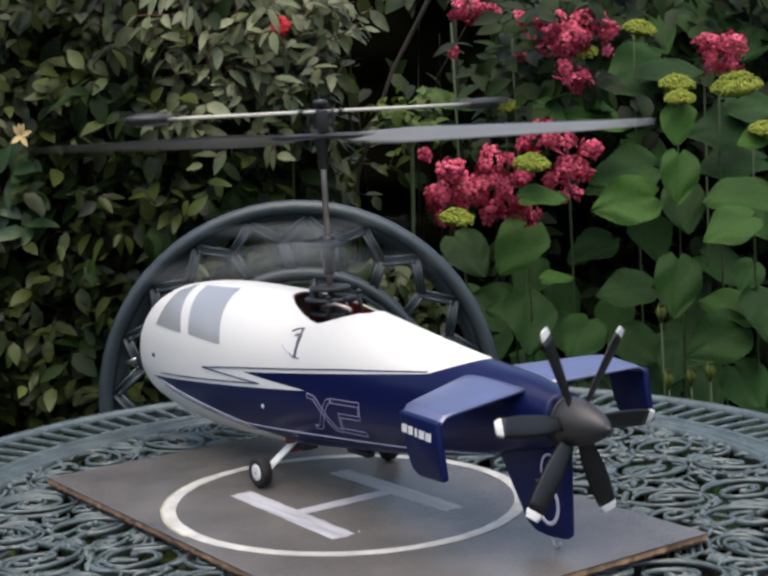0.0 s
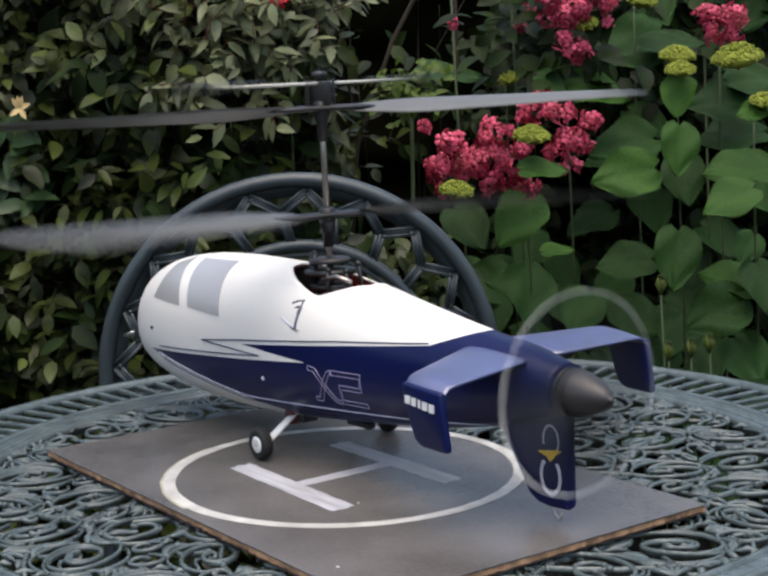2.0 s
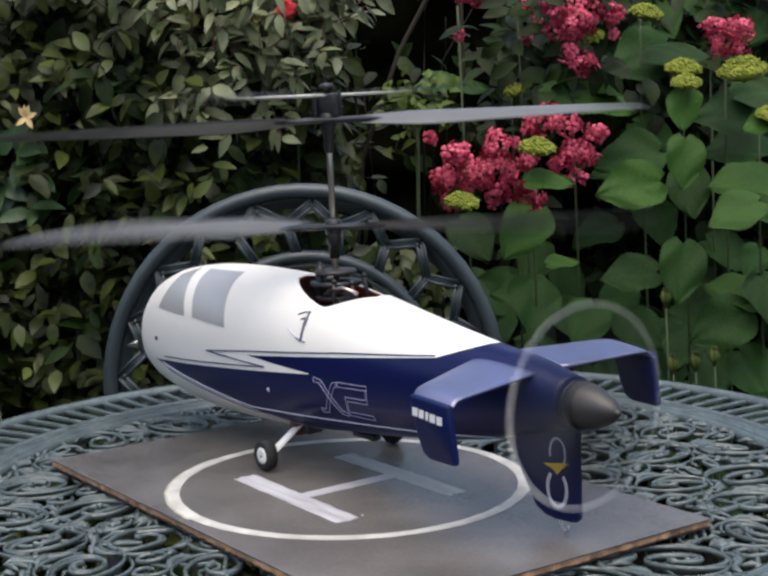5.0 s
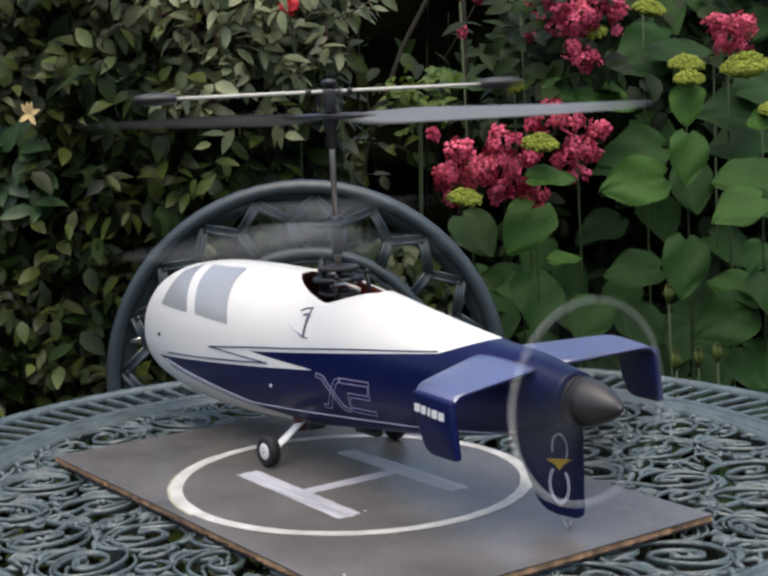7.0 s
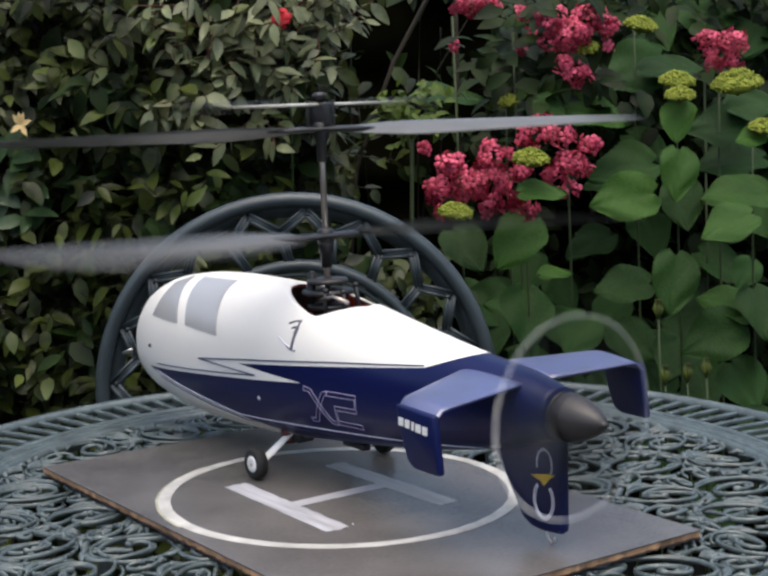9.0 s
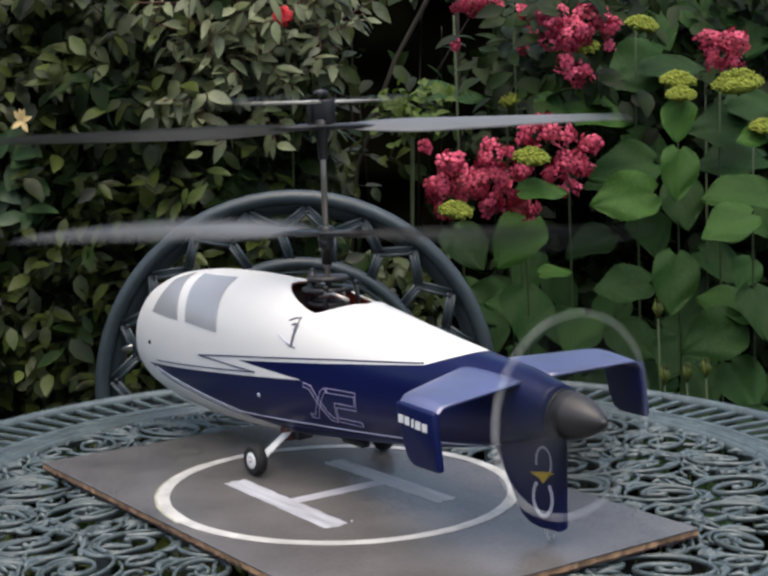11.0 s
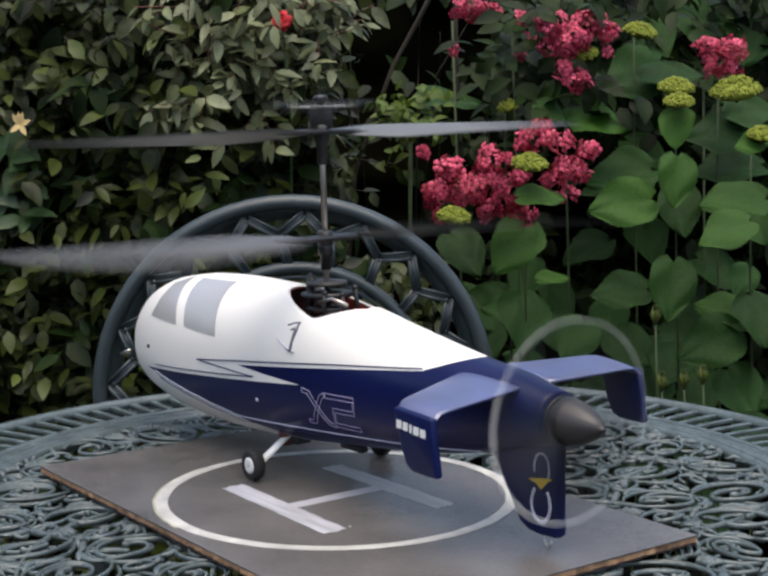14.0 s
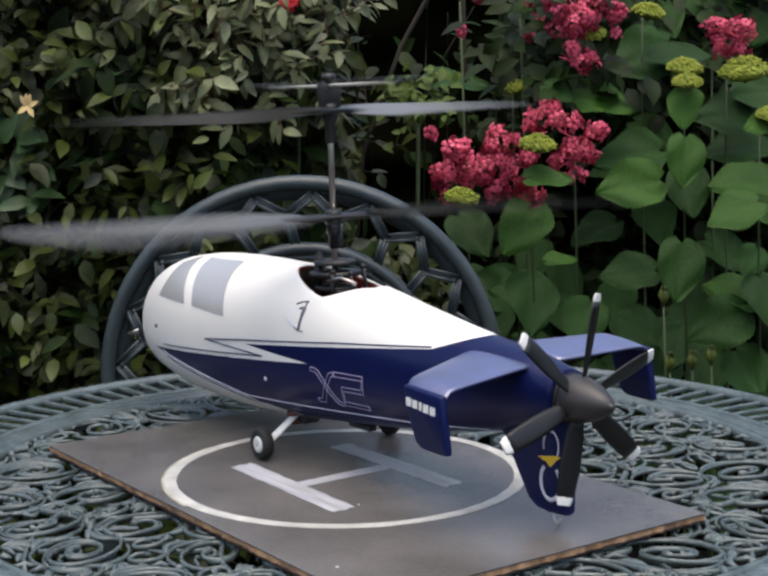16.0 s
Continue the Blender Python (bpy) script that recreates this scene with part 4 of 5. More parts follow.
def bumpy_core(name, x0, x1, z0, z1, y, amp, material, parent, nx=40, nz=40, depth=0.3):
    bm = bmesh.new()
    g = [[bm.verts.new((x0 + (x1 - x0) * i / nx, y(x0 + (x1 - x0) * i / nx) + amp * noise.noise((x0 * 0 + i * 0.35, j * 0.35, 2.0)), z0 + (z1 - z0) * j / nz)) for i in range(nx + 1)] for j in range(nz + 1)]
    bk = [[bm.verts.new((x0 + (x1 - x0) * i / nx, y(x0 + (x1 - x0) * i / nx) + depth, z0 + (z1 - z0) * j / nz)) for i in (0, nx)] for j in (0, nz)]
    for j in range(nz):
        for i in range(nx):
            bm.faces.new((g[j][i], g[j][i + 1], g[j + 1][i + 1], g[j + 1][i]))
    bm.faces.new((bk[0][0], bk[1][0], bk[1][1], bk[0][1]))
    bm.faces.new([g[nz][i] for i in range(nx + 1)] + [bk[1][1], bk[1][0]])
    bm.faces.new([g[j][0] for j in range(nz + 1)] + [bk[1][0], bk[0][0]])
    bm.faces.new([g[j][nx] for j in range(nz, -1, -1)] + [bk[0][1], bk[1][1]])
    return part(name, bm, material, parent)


# clipped hedge on one side
hedge = empty("hedge", "dense green hedge of small glossy leaves with pale new growth", "hedge")
HX0, HX1 = -1.6, -0.06
hedge_y = lambda x: 1.0 + 0.12 * max(0, (x + 0.25) / 0.2) ** 2 * 0.5 + 0.04 * math.sin(9 * x)
bumpy_core("hedge_shade_core", HX0, HX1 - 0.05, 0.0, 1.09, lambda x: hedge_y(x) + 0.13, 0.07, CORE, hedge, depth=0.6)
r1 = random.Random(11)
lv, tw = shoots(r1, 1750, clumped(lambda r: ((x := r.uniform(-0.75, HX1)), hedge_y(x) + r.uniform(-0.03, 0.16), r.uniform(0.30, 1.09))), 0.030)
leaf_cloud("leaves", lv, LEAFH, hedge)
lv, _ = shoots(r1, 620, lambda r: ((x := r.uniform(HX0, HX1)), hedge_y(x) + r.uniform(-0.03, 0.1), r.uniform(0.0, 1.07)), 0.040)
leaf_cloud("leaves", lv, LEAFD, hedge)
bm = bmesh.new()
for a, b in tw:
    sweep(bm, [a, b], 0.0011, 4, taper=[1, 0.5])
part("twigwork", bm, TWIG, hedge)["kind"] = "stuff"
lv, tw = shoots(r1, 95, lambda r: ((x := r.uniform(-0.23, HX1 - 0.01)), hedge_y(x) - 0.03, r.uniform(0.92, 1.09)), 0.029, wide=(0.34, 0.56))
leaf_cloud("pale_leaves", lv, mat("pale_grey_leaf", (0.12, 0.14, 0.06), 0.45, vary=0.45, isl=0.9, trans=0.2, alt=(0.27, 0.30, 0.15)), hedge)
bm = bmesh.new()
for a, b in tw:
    sweep(bm, [a, b], 0.0012, 4, taper=[1, 0.5])
part("new_growth", bm, mat("red_brown_twig", (0.11, 0.035, 0.02), 0.6, vary=0.4, scale=50), hedge, "red-brown new shoots")["kind"] = "stuff"
lv, _ = shoots(r1, 46, lambda r: ((x := r.uniform(-0.6, HX1 - 0.02)), hedge_y(x) - 0.04, r.uniform(0.55, 1.05)), 0.032, per=(1, 3))
leaf_cloud("yellow_leaves", lv, LEAFY, hedge)
for cx, cz in ((-0.414, 0.841), (-0.462, 0.83), (-0.425, 0.79), (-0.455, 0.868), (-0.30, 0.95)):
    lv, _ = shoots(r1, 3, lambda r: (cx + r.uniform(-0.02, 0.02), 0.955, cz + r.uniform(-0.015, 0.015)), 0.042, per=(3, 5), length=(0.02, 0.04))
    leaf_cloud("fresh_leaves", lv, FRESH, hedge)

lv, _ = shoots(r1, 420, lambda r: ((x := r.uniform(HX0, HX1)), hedge_y(x) + r.uniform(0.0, 0.72), 1.08 + r.uniform(-0.03, 0.01)), 0.05, out=Vector((0, 0, 1)), length=(0.02, 0.05))
leaf_cloud("top_leaves", lv, LEAFH, hedge)

# deep shrubbery behind
back = empty("shrubbery", "dark shaded shrubs at the back of the bed", "shrub")
back_y = lambda x: 1.95 + 0.05 * math.sin(7 * x)
bumpy_core("shrub_shade_core", -0.5, 1.9, 0.0, 1.14, lambda x: back_y(x) + 0.1, 0.08, CORE, back, depth=0.5)
r2 = random.Random(21)
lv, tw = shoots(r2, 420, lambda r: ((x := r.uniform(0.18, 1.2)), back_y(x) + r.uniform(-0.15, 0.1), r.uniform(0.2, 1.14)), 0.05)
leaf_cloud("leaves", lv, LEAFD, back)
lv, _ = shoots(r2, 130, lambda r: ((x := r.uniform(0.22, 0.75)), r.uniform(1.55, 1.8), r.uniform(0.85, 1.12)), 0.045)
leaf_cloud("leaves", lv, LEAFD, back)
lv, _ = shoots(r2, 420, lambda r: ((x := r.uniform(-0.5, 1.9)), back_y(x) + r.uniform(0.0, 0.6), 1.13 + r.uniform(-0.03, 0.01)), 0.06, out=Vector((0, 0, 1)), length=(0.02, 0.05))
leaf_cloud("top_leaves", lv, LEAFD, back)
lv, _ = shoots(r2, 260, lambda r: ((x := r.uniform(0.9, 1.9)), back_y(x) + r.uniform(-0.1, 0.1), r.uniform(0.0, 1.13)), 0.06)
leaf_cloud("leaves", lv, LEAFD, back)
for pts, rad in (([(-0.08, 1.5, 0.0), (-0.075, 1.45, 0.6), (-0.068, 1.42, 0.9), (-0.05, 1.45, 1.3)], 0.007), ([(-0.10, 1.6, 0.0), (-0.03, 1.45, 0.82), (0.03, 1.5, 0.98), (0.075, 1.5, 1.06), (0.2, 1.5, 1.3)], 0.0035), ([(0.0, 1.7, 0.0), (0.14, 1.65, 0.8), (0.13, 1.6, 1.3)], 0.004)):
    part("branch", sweep(bmesh.new(), pts, rad, 8), TWIG, back, "bare brown branch")

for k in range(14):
    x, z = r2.uniform(-0.08, 0.3), r2.uniform(0.75, 1.0)
    dx = r2.uniform(-0.09, 0.09)
    pts = [(x, 1.8, z - 0.3), (x + dx * 0.4, 1.76, z), (x + dx, 1.74 + r2.uniform(-0.1, 0.1), z + r2.uniform(0.08, 0.2))]
    part("twig", sweep(bmesh.new(), pts, 0.0016, 5, taper=[1.3, 1, 0.5]), TWIG, back)
lv, _ = shoots(r2, 26, lambda r: (r.uniform(-0.1, 0.25), r.uniform(1.75, 1.9), r.uniform(0.7, 1.0)), 0.04, per=(2, 4))
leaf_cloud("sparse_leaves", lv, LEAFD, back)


# hydrangea: large heart-shaped leaves on tall stalks, flat lime heads
def big_leaf(seed, material):
    """A broad toothed leaf, tip along x, its face up, length 1."""
    r = random.Random(seed)
    bm = bmesh.new()
    nu, nv = 26, 6
    ph, droop, cup = r.uniform(0, 6), r.uniform(0.10, 0.2), r.uniform(0.12, 0.2)
    prof = lambda u: 0.45 * (math.sin(math.pi * min(1, u * 0.98 + 0.02)) ** 0.62) * (1.18 - 0.62 * u)
    grid = []
    for i in range(nu + 1):
        u = i / nu
        w = max(0.001, prof(u)) * (1 + 0.045 * (i % 2) + 0.05 * math.sin(ph + 11 * u))
        row = []
        for j in range(-nv, nv + 1):
            v = j / nv
            x = u - 0.5 - 0.10 * (abs(v) ** 1.5) * (1 - u) * 1.1
            vein = 0.010 * abs(math.sin(7.0 * (u + 0.45 * abs(v)) * math.pi / 1.6))
            z = cup * abs(v) * w * 0.9 - droop * (u - 0.35) ** 2 + 0.045 * math.sin(ph + 9 * u + 4 * v) * abs(v) + vein * (1 - abs(v) * 0.4) - 0.012 * (1 - min(1, abs(v) * 6))
            row.append(bm.verts.new((x, v * w, z)))
        grid.append(row)
    for i in range(nu):
        for j in range(2 * nv):
            bm.faces.new((grid[i][j], grid[i + 1][j], grid[i + 1][j + 1], grid[i][j + 1]))
    me = bpy.data.meshes.new("leaf")
    bm.to_mesh(me)
    bm.free()
    for p in me.polygons:
        p.use_smooth = True
    me.materials.append(material)
    return me


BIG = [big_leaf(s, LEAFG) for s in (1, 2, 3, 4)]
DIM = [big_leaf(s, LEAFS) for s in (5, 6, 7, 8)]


def leaf_pose(x, y, z, ln, tip, tilt, roll=0.0):
    face = Matrix(((1, 0, 0), (0, 0, -1), (0, 1, 0))).to_4x4()
    return Matrix.Translation((x, y, z)) @ pose(0, 0, 0, -tilt, 0, 0) @ face @ pose(0, 0, 0, 0, 0, tip) @ pose(0, 0, 0, roll, 0, 0) @ Matrix.Scale(ln, 4)


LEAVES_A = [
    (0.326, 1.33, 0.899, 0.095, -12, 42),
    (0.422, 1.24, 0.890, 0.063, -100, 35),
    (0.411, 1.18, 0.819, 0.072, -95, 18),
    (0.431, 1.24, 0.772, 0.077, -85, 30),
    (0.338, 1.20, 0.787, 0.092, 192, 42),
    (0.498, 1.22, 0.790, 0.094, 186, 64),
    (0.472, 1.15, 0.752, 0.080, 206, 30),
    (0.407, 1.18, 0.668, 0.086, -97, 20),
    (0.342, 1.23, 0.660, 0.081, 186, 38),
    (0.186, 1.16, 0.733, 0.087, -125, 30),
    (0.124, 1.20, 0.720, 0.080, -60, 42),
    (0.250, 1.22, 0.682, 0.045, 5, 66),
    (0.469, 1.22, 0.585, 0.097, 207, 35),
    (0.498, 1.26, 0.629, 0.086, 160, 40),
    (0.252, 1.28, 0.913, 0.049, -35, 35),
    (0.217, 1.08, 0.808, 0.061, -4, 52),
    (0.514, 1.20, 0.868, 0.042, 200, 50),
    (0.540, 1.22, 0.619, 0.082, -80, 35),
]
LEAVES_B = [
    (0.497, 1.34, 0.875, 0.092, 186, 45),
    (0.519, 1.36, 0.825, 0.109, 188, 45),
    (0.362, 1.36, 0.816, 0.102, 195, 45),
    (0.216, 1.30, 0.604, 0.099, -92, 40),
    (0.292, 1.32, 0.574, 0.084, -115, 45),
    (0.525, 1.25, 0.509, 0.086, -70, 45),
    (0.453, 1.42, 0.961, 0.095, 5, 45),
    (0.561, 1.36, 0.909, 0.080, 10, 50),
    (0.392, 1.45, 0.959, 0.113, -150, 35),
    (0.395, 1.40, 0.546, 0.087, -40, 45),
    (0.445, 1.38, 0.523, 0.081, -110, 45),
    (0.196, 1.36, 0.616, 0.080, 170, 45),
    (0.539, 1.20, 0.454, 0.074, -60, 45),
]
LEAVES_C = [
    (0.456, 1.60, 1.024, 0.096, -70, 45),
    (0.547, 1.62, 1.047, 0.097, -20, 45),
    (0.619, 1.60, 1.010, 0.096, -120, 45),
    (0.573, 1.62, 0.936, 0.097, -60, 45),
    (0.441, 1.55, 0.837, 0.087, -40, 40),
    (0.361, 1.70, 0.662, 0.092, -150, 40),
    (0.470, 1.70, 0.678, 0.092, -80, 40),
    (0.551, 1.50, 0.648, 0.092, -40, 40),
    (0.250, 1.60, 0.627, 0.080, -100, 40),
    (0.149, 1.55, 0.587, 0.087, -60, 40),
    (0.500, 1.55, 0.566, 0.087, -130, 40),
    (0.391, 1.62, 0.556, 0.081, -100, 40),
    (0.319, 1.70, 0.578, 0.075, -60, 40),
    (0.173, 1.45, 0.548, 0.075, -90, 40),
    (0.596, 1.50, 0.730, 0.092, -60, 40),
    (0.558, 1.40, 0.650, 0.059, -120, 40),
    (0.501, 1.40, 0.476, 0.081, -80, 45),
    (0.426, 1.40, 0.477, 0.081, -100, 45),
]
HEADS = [
    (0.397, 1.40, 1.027, 0.058),
    (0.423, 1.25, 0.946, 0.059),
    (0.421, 1.22, 0.927, 0.049),
    (0.514, 1.28, 0.941, 0.085),
    (0.534, 1.20, 0.881, 0.050),
    (0.192, 1.35, 0.919, 0.045),
    (0.101, 1.08, 0.784, 0.052),
    (0.200, 1.08, 0.852, 0.056),
    (0.306, 1.30, 0.994, 0.040),
]
hyd = empty("hydrangea", "tall hydrangea with broad green leaves and flat lime flower heads", "shrub")
rh = random.Random(8)
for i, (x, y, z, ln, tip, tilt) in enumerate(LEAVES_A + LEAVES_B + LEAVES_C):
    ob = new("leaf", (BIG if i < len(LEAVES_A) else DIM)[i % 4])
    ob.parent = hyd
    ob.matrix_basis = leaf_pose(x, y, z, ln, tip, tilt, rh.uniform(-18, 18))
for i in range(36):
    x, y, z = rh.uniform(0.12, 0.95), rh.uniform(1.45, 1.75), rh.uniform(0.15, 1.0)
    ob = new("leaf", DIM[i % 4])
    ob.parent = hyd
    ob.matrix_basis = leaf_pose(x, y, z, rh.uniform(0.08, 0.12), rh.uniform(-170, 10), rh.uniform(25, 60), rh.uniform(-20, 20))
for x, y, z, top in ((0.425, 1.26, 0.0, 0.92), (0.50, 1.33, 0.0, 0.93), (0.215, 1.30, 0.0, 0.78), (0.395, 1.44, 0.0, 1.02), (0.53, 1.25, 0.0, 0.87), (0.195, 1.39, 0.0, 0.91)):
    pts = [(x + 0.03 * math.sin(3 * k) * (1 - k), y + 0.02 * (1 - k), z + (top - z) * k) for k in np.linspace(0, 1, 9)]
    part("stalk", sweep(bmesh.new(), pts, 0.0017, 8, taper=list(np.linspace(1.3, 0.8, 9))), STALK, hyd)
for i, (x, y, z, w) in enumerate(HEADS):
    w *= 0.86
    bm = bmesh.new()
    for k in range(480):
        a, q = rh.uniform(0, 6.283), math.sqrt(rh.random())
        rr = w * 0.5 * q
        zz = w * 0.26 * (1 - q * q) + rh.uniform(-0.004, 0.002)
        s = rh.uniform(0.0012, 0.0023)
        bmesh.ops.create_icosphere(bm, subdivisions=1, radius=s, matrix=Matrix.Translation((rr * math.cos(a), rr * math.sin(a), zz)))
    bmesh.ops.create_uvsphere(bm, u_segments=20, v_segments=8, radius=w * 0.45, matrix=Matrix.Diagonal((1, 1, 0.42, 1)))
    for k in range(14):
        a = k * 0.45
        sweep(bm, [(0, 0, -w * 0.25), (w * 0.2 * math.cos(a), w * 0.2 * math.sin(a), -w * 0.06), (w * 0.42 * math.cos(a), w * 0.42 * math.sin(a), 0.0)], 0.0009, 4)
    hd = part("flower_head", bm, HEADM, hyd, "flat lime-green head of tiny buds")
    hd.matrix_basis = Matrix.Translation((x, y, z)) @ pose(0, 0, 0, 12, rh.uniform(-10, 10), 0)

# phlox: pink trusses
PINK_A = [
    (0.098, 1.14, 0.840, 0.022),
    (0.083, 1.15, 0.810, 0.022),
    (0.116, 1.17, 0.806, 0.020),
    (0.155, 1.13, 0.850, 0.027),
    (0.146, 1.13, 0.817, 0.029),
    (0.177, 1.14, 0.799, 0.024),
    (0.151, 1.15, 0.781, 0.016),
    (0.196, 1.15, 0.783, 0.020),
    (0.089, 1.17, 0.778, 0.012),
    (0.206, 1.14, 0.881, 0.021),
    (0.229, 1.15, 0.895, 0.016),
    (0.245, 1.14, 0.876, 0.021),
    (0.257, 1.14, 0.841, 0.022),
    (0.289, 1.16, 0.864, 0.016),
    (0.279, 1.17, 0.832, 0.013),
    (0.237, 1.15, 0.825, 0.016),
    (0.192, 1.15, 0.830, 0.016),
    (0.259, 1.16, 0.805, 0.015),
    (0.065, 1.18, 0.863, 0.008),
    (0.253, 1.30, 1.033, 0.025),
    (0.283, 1.30, 1.012, 0.030),
    (0.308, 1.31, 1.037, 0.027),
    (0.336, 1.31, 1.021, 0.020),
    (0.269, 1.30, 0.973, 0.017),
    (0.291, 1.30, 0.957, 0.021),
    (0.334, 1.32, 0.996, 0.010),
    (0.248, 1.31, 1.002, 0.016),
    (0.142, 1.40, 1.061, 0.027),
    (0.172, 1.41, 1.057, 0.016),
    (0.217, 1.38, 1.048, 0.013),
    (0.229, 1.38, 1.021, 0.010),
    (0.217, 1.37, 0.990, 0.010),
    (0.481, 1.34, 1.004, 0.017),
    (0.522, 1.34, 1.000, 0.022),
    (0.498, 1.34, 0.980, 0.024),
    (0.523, 1.35, 0.970, 0.017),
    (0.122, 1.45, 1.002, 0.007),
]
phlox = empty("pink_phlox", "pink-flowered perennial with rounded trusses among the green leaves", "flowering plant")
rp = random.Random(31)


def floret(bm, eye_bm, m, s):
    n = 5
    c = bm.verts.new(m @ Vector((0, 0, -0.12 * s)))
    for k in range(n):
        a = 2 * math.pi * k / n
        P = lambda rr, da, z: bm.verts.new(m @ Vector((rr * s * math.cos(a + da), rr * s * math.sin(a + da), z * s)))
        p1, p2, p3, p4, p5 = P(0.55, -0.5, 0.02), P(0.98, -0.42, -0.08), P(1.06, 0.0, -0.04), P(0.98, 0.42, -0.08), P(0.55, 0.5, 0.02)
        mid = P(0.6, 0, 0.10)
        for f in ((c, p1, mid), (c, mid, p5), (p1, p2, mid), (p2, p3, mid), (p3, p4, mid), (p4, p5, mid)):
            bm.faces.new(f)
    bmesh.ops.create_icosphere(eye_bm, subdivisions=1, radius=0.21 * s, matrix=m @ Matrix.Translation((0, 0, 0.06 * s)))


for i, (x, y, z, rad) in enumerate(PINK_A):
    bm, eb = bmesh.new(), bmesh.new()
    n = max(4, int(72 * (rad / 0.04) ** 2))
    for k in range(n):
        d = rvec(rp)
        d.y = -abs(d.y) * 0.9 - 0.05
        d.z = d.z * 0.9 + 0.18
        d.normalize()
        p = d * rad * rp.uniform(0.72, 1.08)
        p.z *= 0.85
        d2 = (d + rvec(rp) * 0.55).normalized()
        m = Matrix.Translation(p) @ d2.to_track_quat("Z", "Y").to_matrix().to_4x4()
        floret(bm, eb, m, rp.uniform(0.0070, 0.0105))
    for k in range(5):
        sweep(bm, [(0, 0.01, -rad * 0.6), rvec(rp) * rad * 0.8], 0.0008, 4)
    tr = part("flower_truss", bm, PETAL, phlox, "rounded truss of pink five-petalled flowers", smooth=False)
    tr.matrix_basis = Matrix.Translation((x, y, z))
    part("flower_centre", eb, EYE, tr)["kind"] = "stuff"
for x, y, top in ((0.29, 1.45, 0.97), (0.51, 1.48, 0.96), (0.125, 1.55, 1.05), (0.205, 1.38, 1.02)):
    part("stalk", sweep(bmesh.new(), [(x + 0.02, y + 0.03, 0.0), (x + 0.015, y + 0.02, top * 0.6), (x, y, top)], 0.002, 6), STALK, phlox)
lv, _ = shoots(rp, 24, lambda r: (r.uniform(0.15, 0.33), r.uniform(1.33, 1.45), r.uniform(0.88, 1.08)), 0.045, per=(4, 7))
leaf_cloud("small_leaves", lv, LEAFD, phlox)

red = empty("red_flower", "single red bloom at the top of the hedge", "flower", m=Matrix.Translation((-0.1065, 0.865, 1.0315)))
bm, eb = bmesh.new(), bmesh.new()
for k in range(9):
    d = (rvec(rp) + Vector((0, -0.9, 0.4))).normalized()
    floret(bm, eb, Matrix.Translation(d * 0.007) @ d.to_track_quat("Z", "Y").to_matrix().to_4x4(), 0.010)
part("petals", bm, REDPET, red, smooth=False)
part("flower_centre", eb, EYE, red)["kind"] = "stuff"
part("stalk", sweep(bmesh.new(), [(0, 0.01, 0), (0.005, 0.06, -0.12), (0.0, 0.12, -0.4)], 0.0015, 6), STALK, red)

yel = empty("cream_flower", "small pale yellow honeysuckle bloom on the hedge", "flower", m=Matrix.Translation((-0.4135, 0.88, 0.9158)))
lv = [(Vector((0, 0, 0)), (math.cos(a) * 0.7, -0.4, math.sin(a)), (0, -1, 0.2), 0.015, 0.008) for a in (0.3, 1.2, 1.7, 2.3, 3.6, 5.4)]
leaf_cloud("petals", lv, CREAMFLOWER, yel, kind="")
part("stalk", sweep(bmesh.new(), [(0, 0, 0), (0.0, 0.05, -0.03), (0.0, 0.12, -0.06)], 0.0012, 6), STALK, yel)

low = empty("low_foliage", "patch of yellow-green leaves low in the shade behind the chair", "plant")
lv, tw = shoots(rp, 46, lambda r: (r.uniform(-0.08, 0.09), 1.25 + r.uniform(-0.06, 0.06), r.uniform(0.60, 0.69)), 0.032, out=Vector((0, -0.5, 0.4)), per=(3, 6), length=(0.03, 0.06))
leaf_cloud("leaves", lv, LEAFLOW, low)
for x in (-0.05, 0.0, 0.05):
    part("stalk", sweep(bmesh.new(), [(x, 1.27, 0.0), (x + 0.01, 1.26, 0.4), (x, 1.25, 0.70)], 0.002, 6), STALK, low)

fern = empty("lime_shrub", "small lime-green leafy shrub in the shade", "shrub")
lv, tw = shoots(rp, 20, lambda r: (0.058 + r.uniform(-0.034, 0.034), 1.38 + r.uniform(-0.03, 0.03), 0.905 + r.uniform(-0.016, 0.012)), 0.021, out=Vector((0, -0.4, 0.5)), per=(7, 11), length=(0.03, 0.06))
leaf_cloud("leaves", lv, mat("bright_lime_leaf", (0.085, 0.135, 0.02), 0.5, vary=0.35, isl=0.6, trans=0.25, spec=0.3), fern)
part("stalk", sweep(bmesh.new(), [(0.055, 1.45, 0.0), (0.05, 1.44, 0.5), (0.055, 1.42, 0.9)], 0.003, 6), STALK, fern)

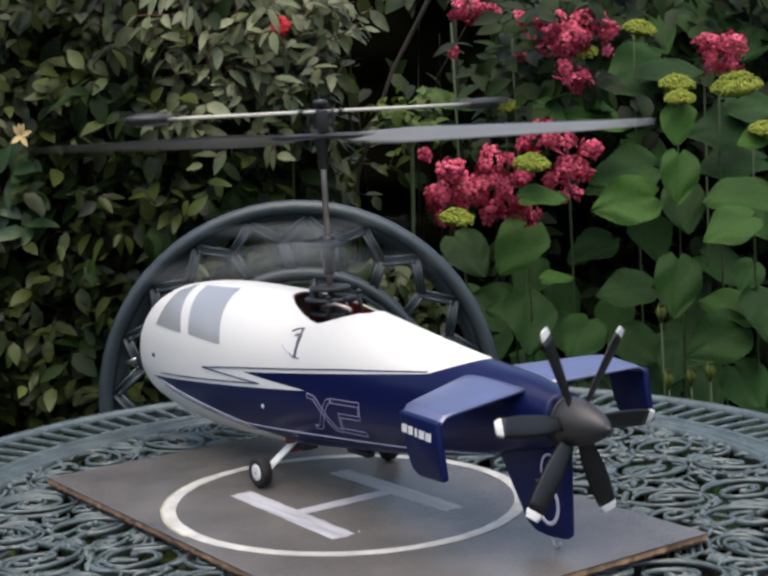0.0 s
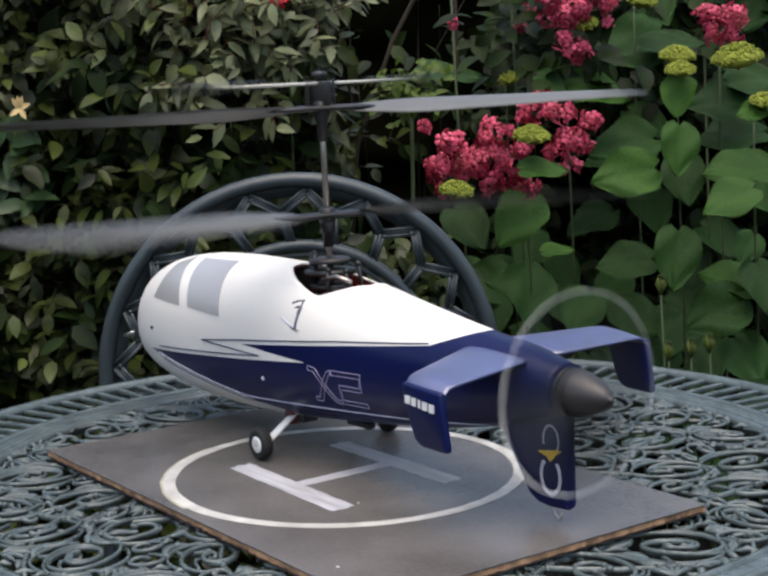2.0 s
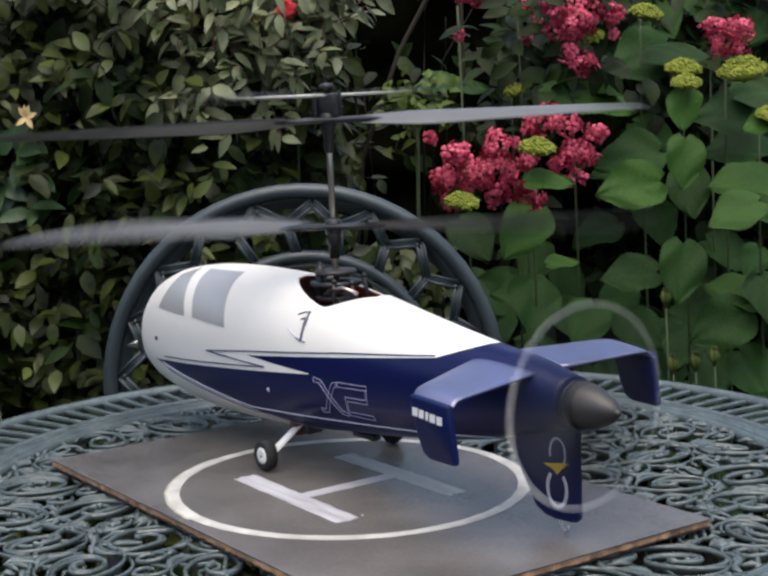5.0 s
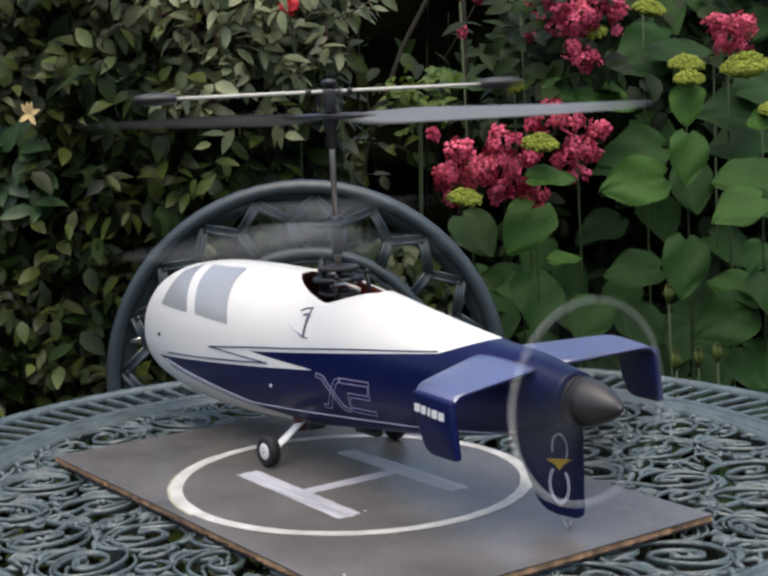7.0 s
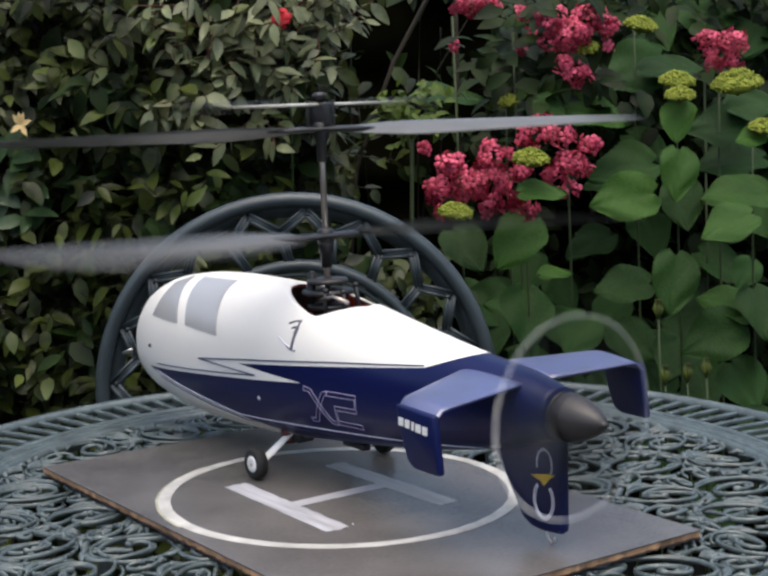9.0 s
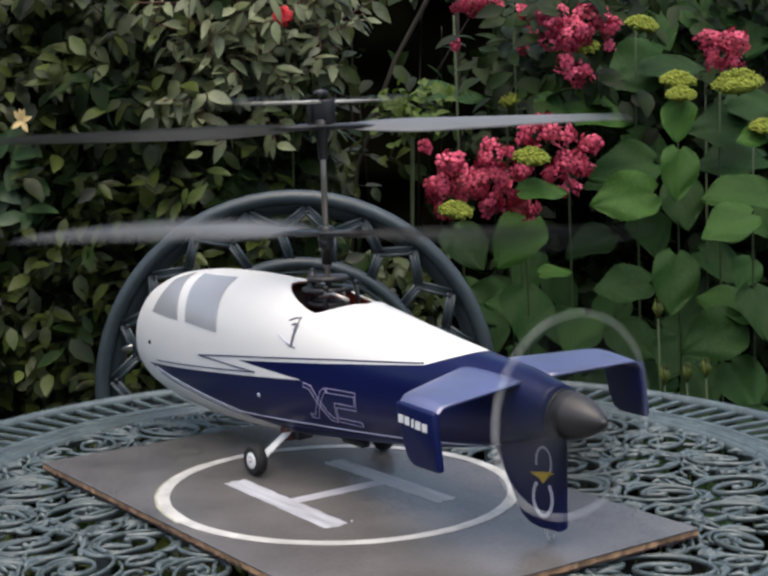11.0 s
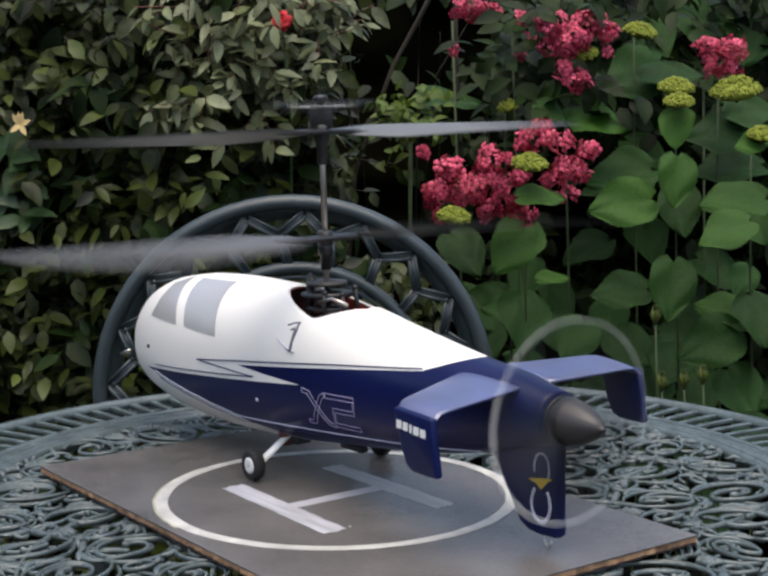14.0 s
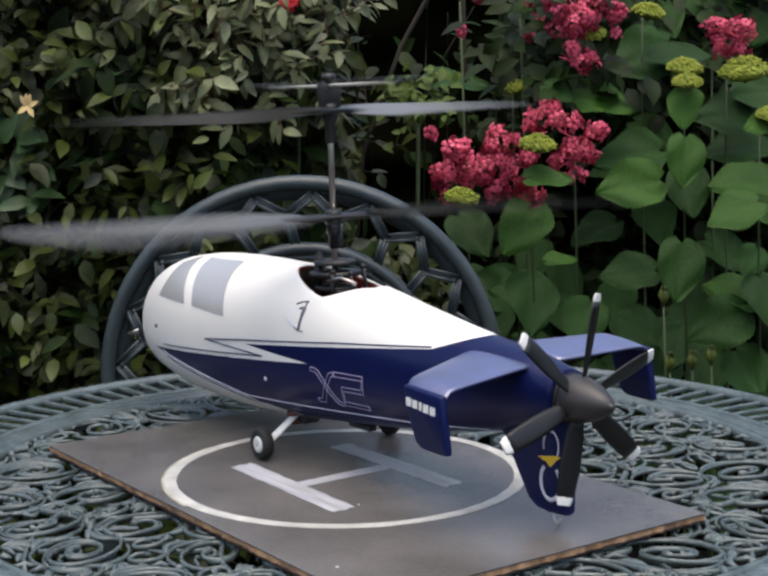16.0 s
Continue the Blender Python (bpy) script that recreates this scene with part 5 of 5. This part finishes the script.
for x, y, z in ((0.352, 1.0, 0.661), (0.352, 0.95, 0.586), (0.414, 1.0, 0.584), (0.390, 1.0, 0.578)):
    st = empty("seed_stalk", "thin yellowish stalk with a closed bud", "plant stalk", group="seed stalks")
    part("stem", sweep(bmesh.new(), [(x + 0.012, y + 0.01, 0.0), (x + 0.006, y, z * 0.8), (x, y, z)], 0.0014, 6), STALK, st)
    bm = bmesh.new()
    for k in range(5):
        a = k * 1.26
        sweep(bm, [(x, y, z - 0.01), (x + 0.005 * math.cos(a), y + 0.005 * math.sin(a), z + 0.004), (x + 0.003 * math.cos(a), y + 0.003 * math.sin(a), z + 0.016)], 0.0028, 6, taper=[0.4, 1, 0.3])
    part("bud", bm, LEAFY, st)

# ---- slats of the table rim ----
slat_bm = box(0.0490, 0.0047, 0.003, Matrix.Translation((0.3055, 0, TZ - 0.0045)), 0.0009)
slat = part("slat", slat_bm, TABLE, table, smooth=False)
SLATS = 120
for k in range(1, SLATS):
    ob = new("slat", slat.data)
    ob.parent = table
    ob.matrix_basis = pose(0, 0, 0, 0, 0, 360 * k / SLATS)


# ---- what moves ----
UPPER = [-25, -8, 8, -68, 16, -52, -8, -58, -45, -5, -38, 62, -27, 65, 28, -42, 60, 25, -2, -78, 48, 28, -22, -45, 62]
LOWER = [272, 268, 212, 207, 207, 207, 190, 188, 150, 270, 266, 260, 236, 230, 150, 152, 192, 205, 210, 205, 222, 232, 215, 208, 212]
TIMES = [0, 0.5, 1, 1.5, 2, 2.5, 3, 3.5, 6, 6.5, 7, 7.5, 8, 8.5, 11, 11.5, 12, 12.5, 13, 13.5, 14, 14.5, 15, 15.5, 16]
YAW = [-0.78, -0.68, -0.64, -0.46, -0.28, -0.29, -0.38, -0.07, 0.09, 0.09, 0.04, -0.04, 0.05, -0.58, -0.5, -0.53, -0.36, -0.42, -0.43, -0.54, -0.62, -0.48, -0.59, -0.51, -0.46]


def spin_rows(angles, rate, head):
    """A row a frame: the two-bladed rotor passes the given angles (modulo half a turn) at about rate degrees a frame."""
    rows, a = [(0.0, head @ pose(0, 0, 0, 0, 0, angles[0]))], angles[0]
    for (t0, t1), goal in zip(zip(TIMES, TIMES[1:]), angles[1:]):
        n = frame(t1) - frame(t0)
        turn = goal - a
        turn += 180 * round((rate * n - turn) / 180)
        for k in range(1, n + 1):
            rows.append(((frame(t0) + k - 1) / FPS, head @ pose(0, 0, 0, 0, 0, a + turn * k / n)))
        a += turn
    return rows


def prop_rows():
    """The tail propeller starts up in the first half second and runs down before 14.7 s."""
    last = frame(16) - 1
    rate = [0.0] * (last + 1)
    for f in range(1, last + 1):
        if f <= 12:
            rate[f] = (2, 3, 4, 9, 14, 20, 28, 36, 46, 56, 66, 78)[f - 1]
        elif f <= 428:
            rate[f] = 88.0
        elif f <= 441:
            rate[f] = (78, 62, 44, 31, 26, 23, 21, 19, 15, 11, 6, 2, 1)[f - 429]
    a = [PSI0]
    for f in range(1, last + 1):
        a.append(a[-1] - rate[f])
    slip = (PSI1 - a[-1] + 30) % 60 - 30
    for f in range(last + 1):
        a[f] += slip * min(1.0, max(0.0, (f - 20) / 400))
    return [(f / FPS, PROP_AT @ pose(0, 0, 0, 0, 0, a[f])) for f in range(last + 1)]


PSI0, PSI1 = -6 - 90, 18 - 90


PIVOT = Matrix.Translation((0.06, 0.03, 0))


def motions():
    walk(heli, [(t, Matrix.Translation(HELI_AT) @ pose(0, 0, 0, 0, 0, HELI_TURN) @ PIVOT @ pose(0, 0, 0, 0, 0, y) @ PIVOT.inverted()) for t, y in zip(TIMES, YAW)])
    walk(upper, spin_rows([u - HELI_TURN for u in UPPER], 46, mz(0.2150)))
    walk(lower, spin_rows([u - HELI_TURN for u in LOWER], -84, mz(0.1490)))
    walk(prop, prop_rows())


motions()
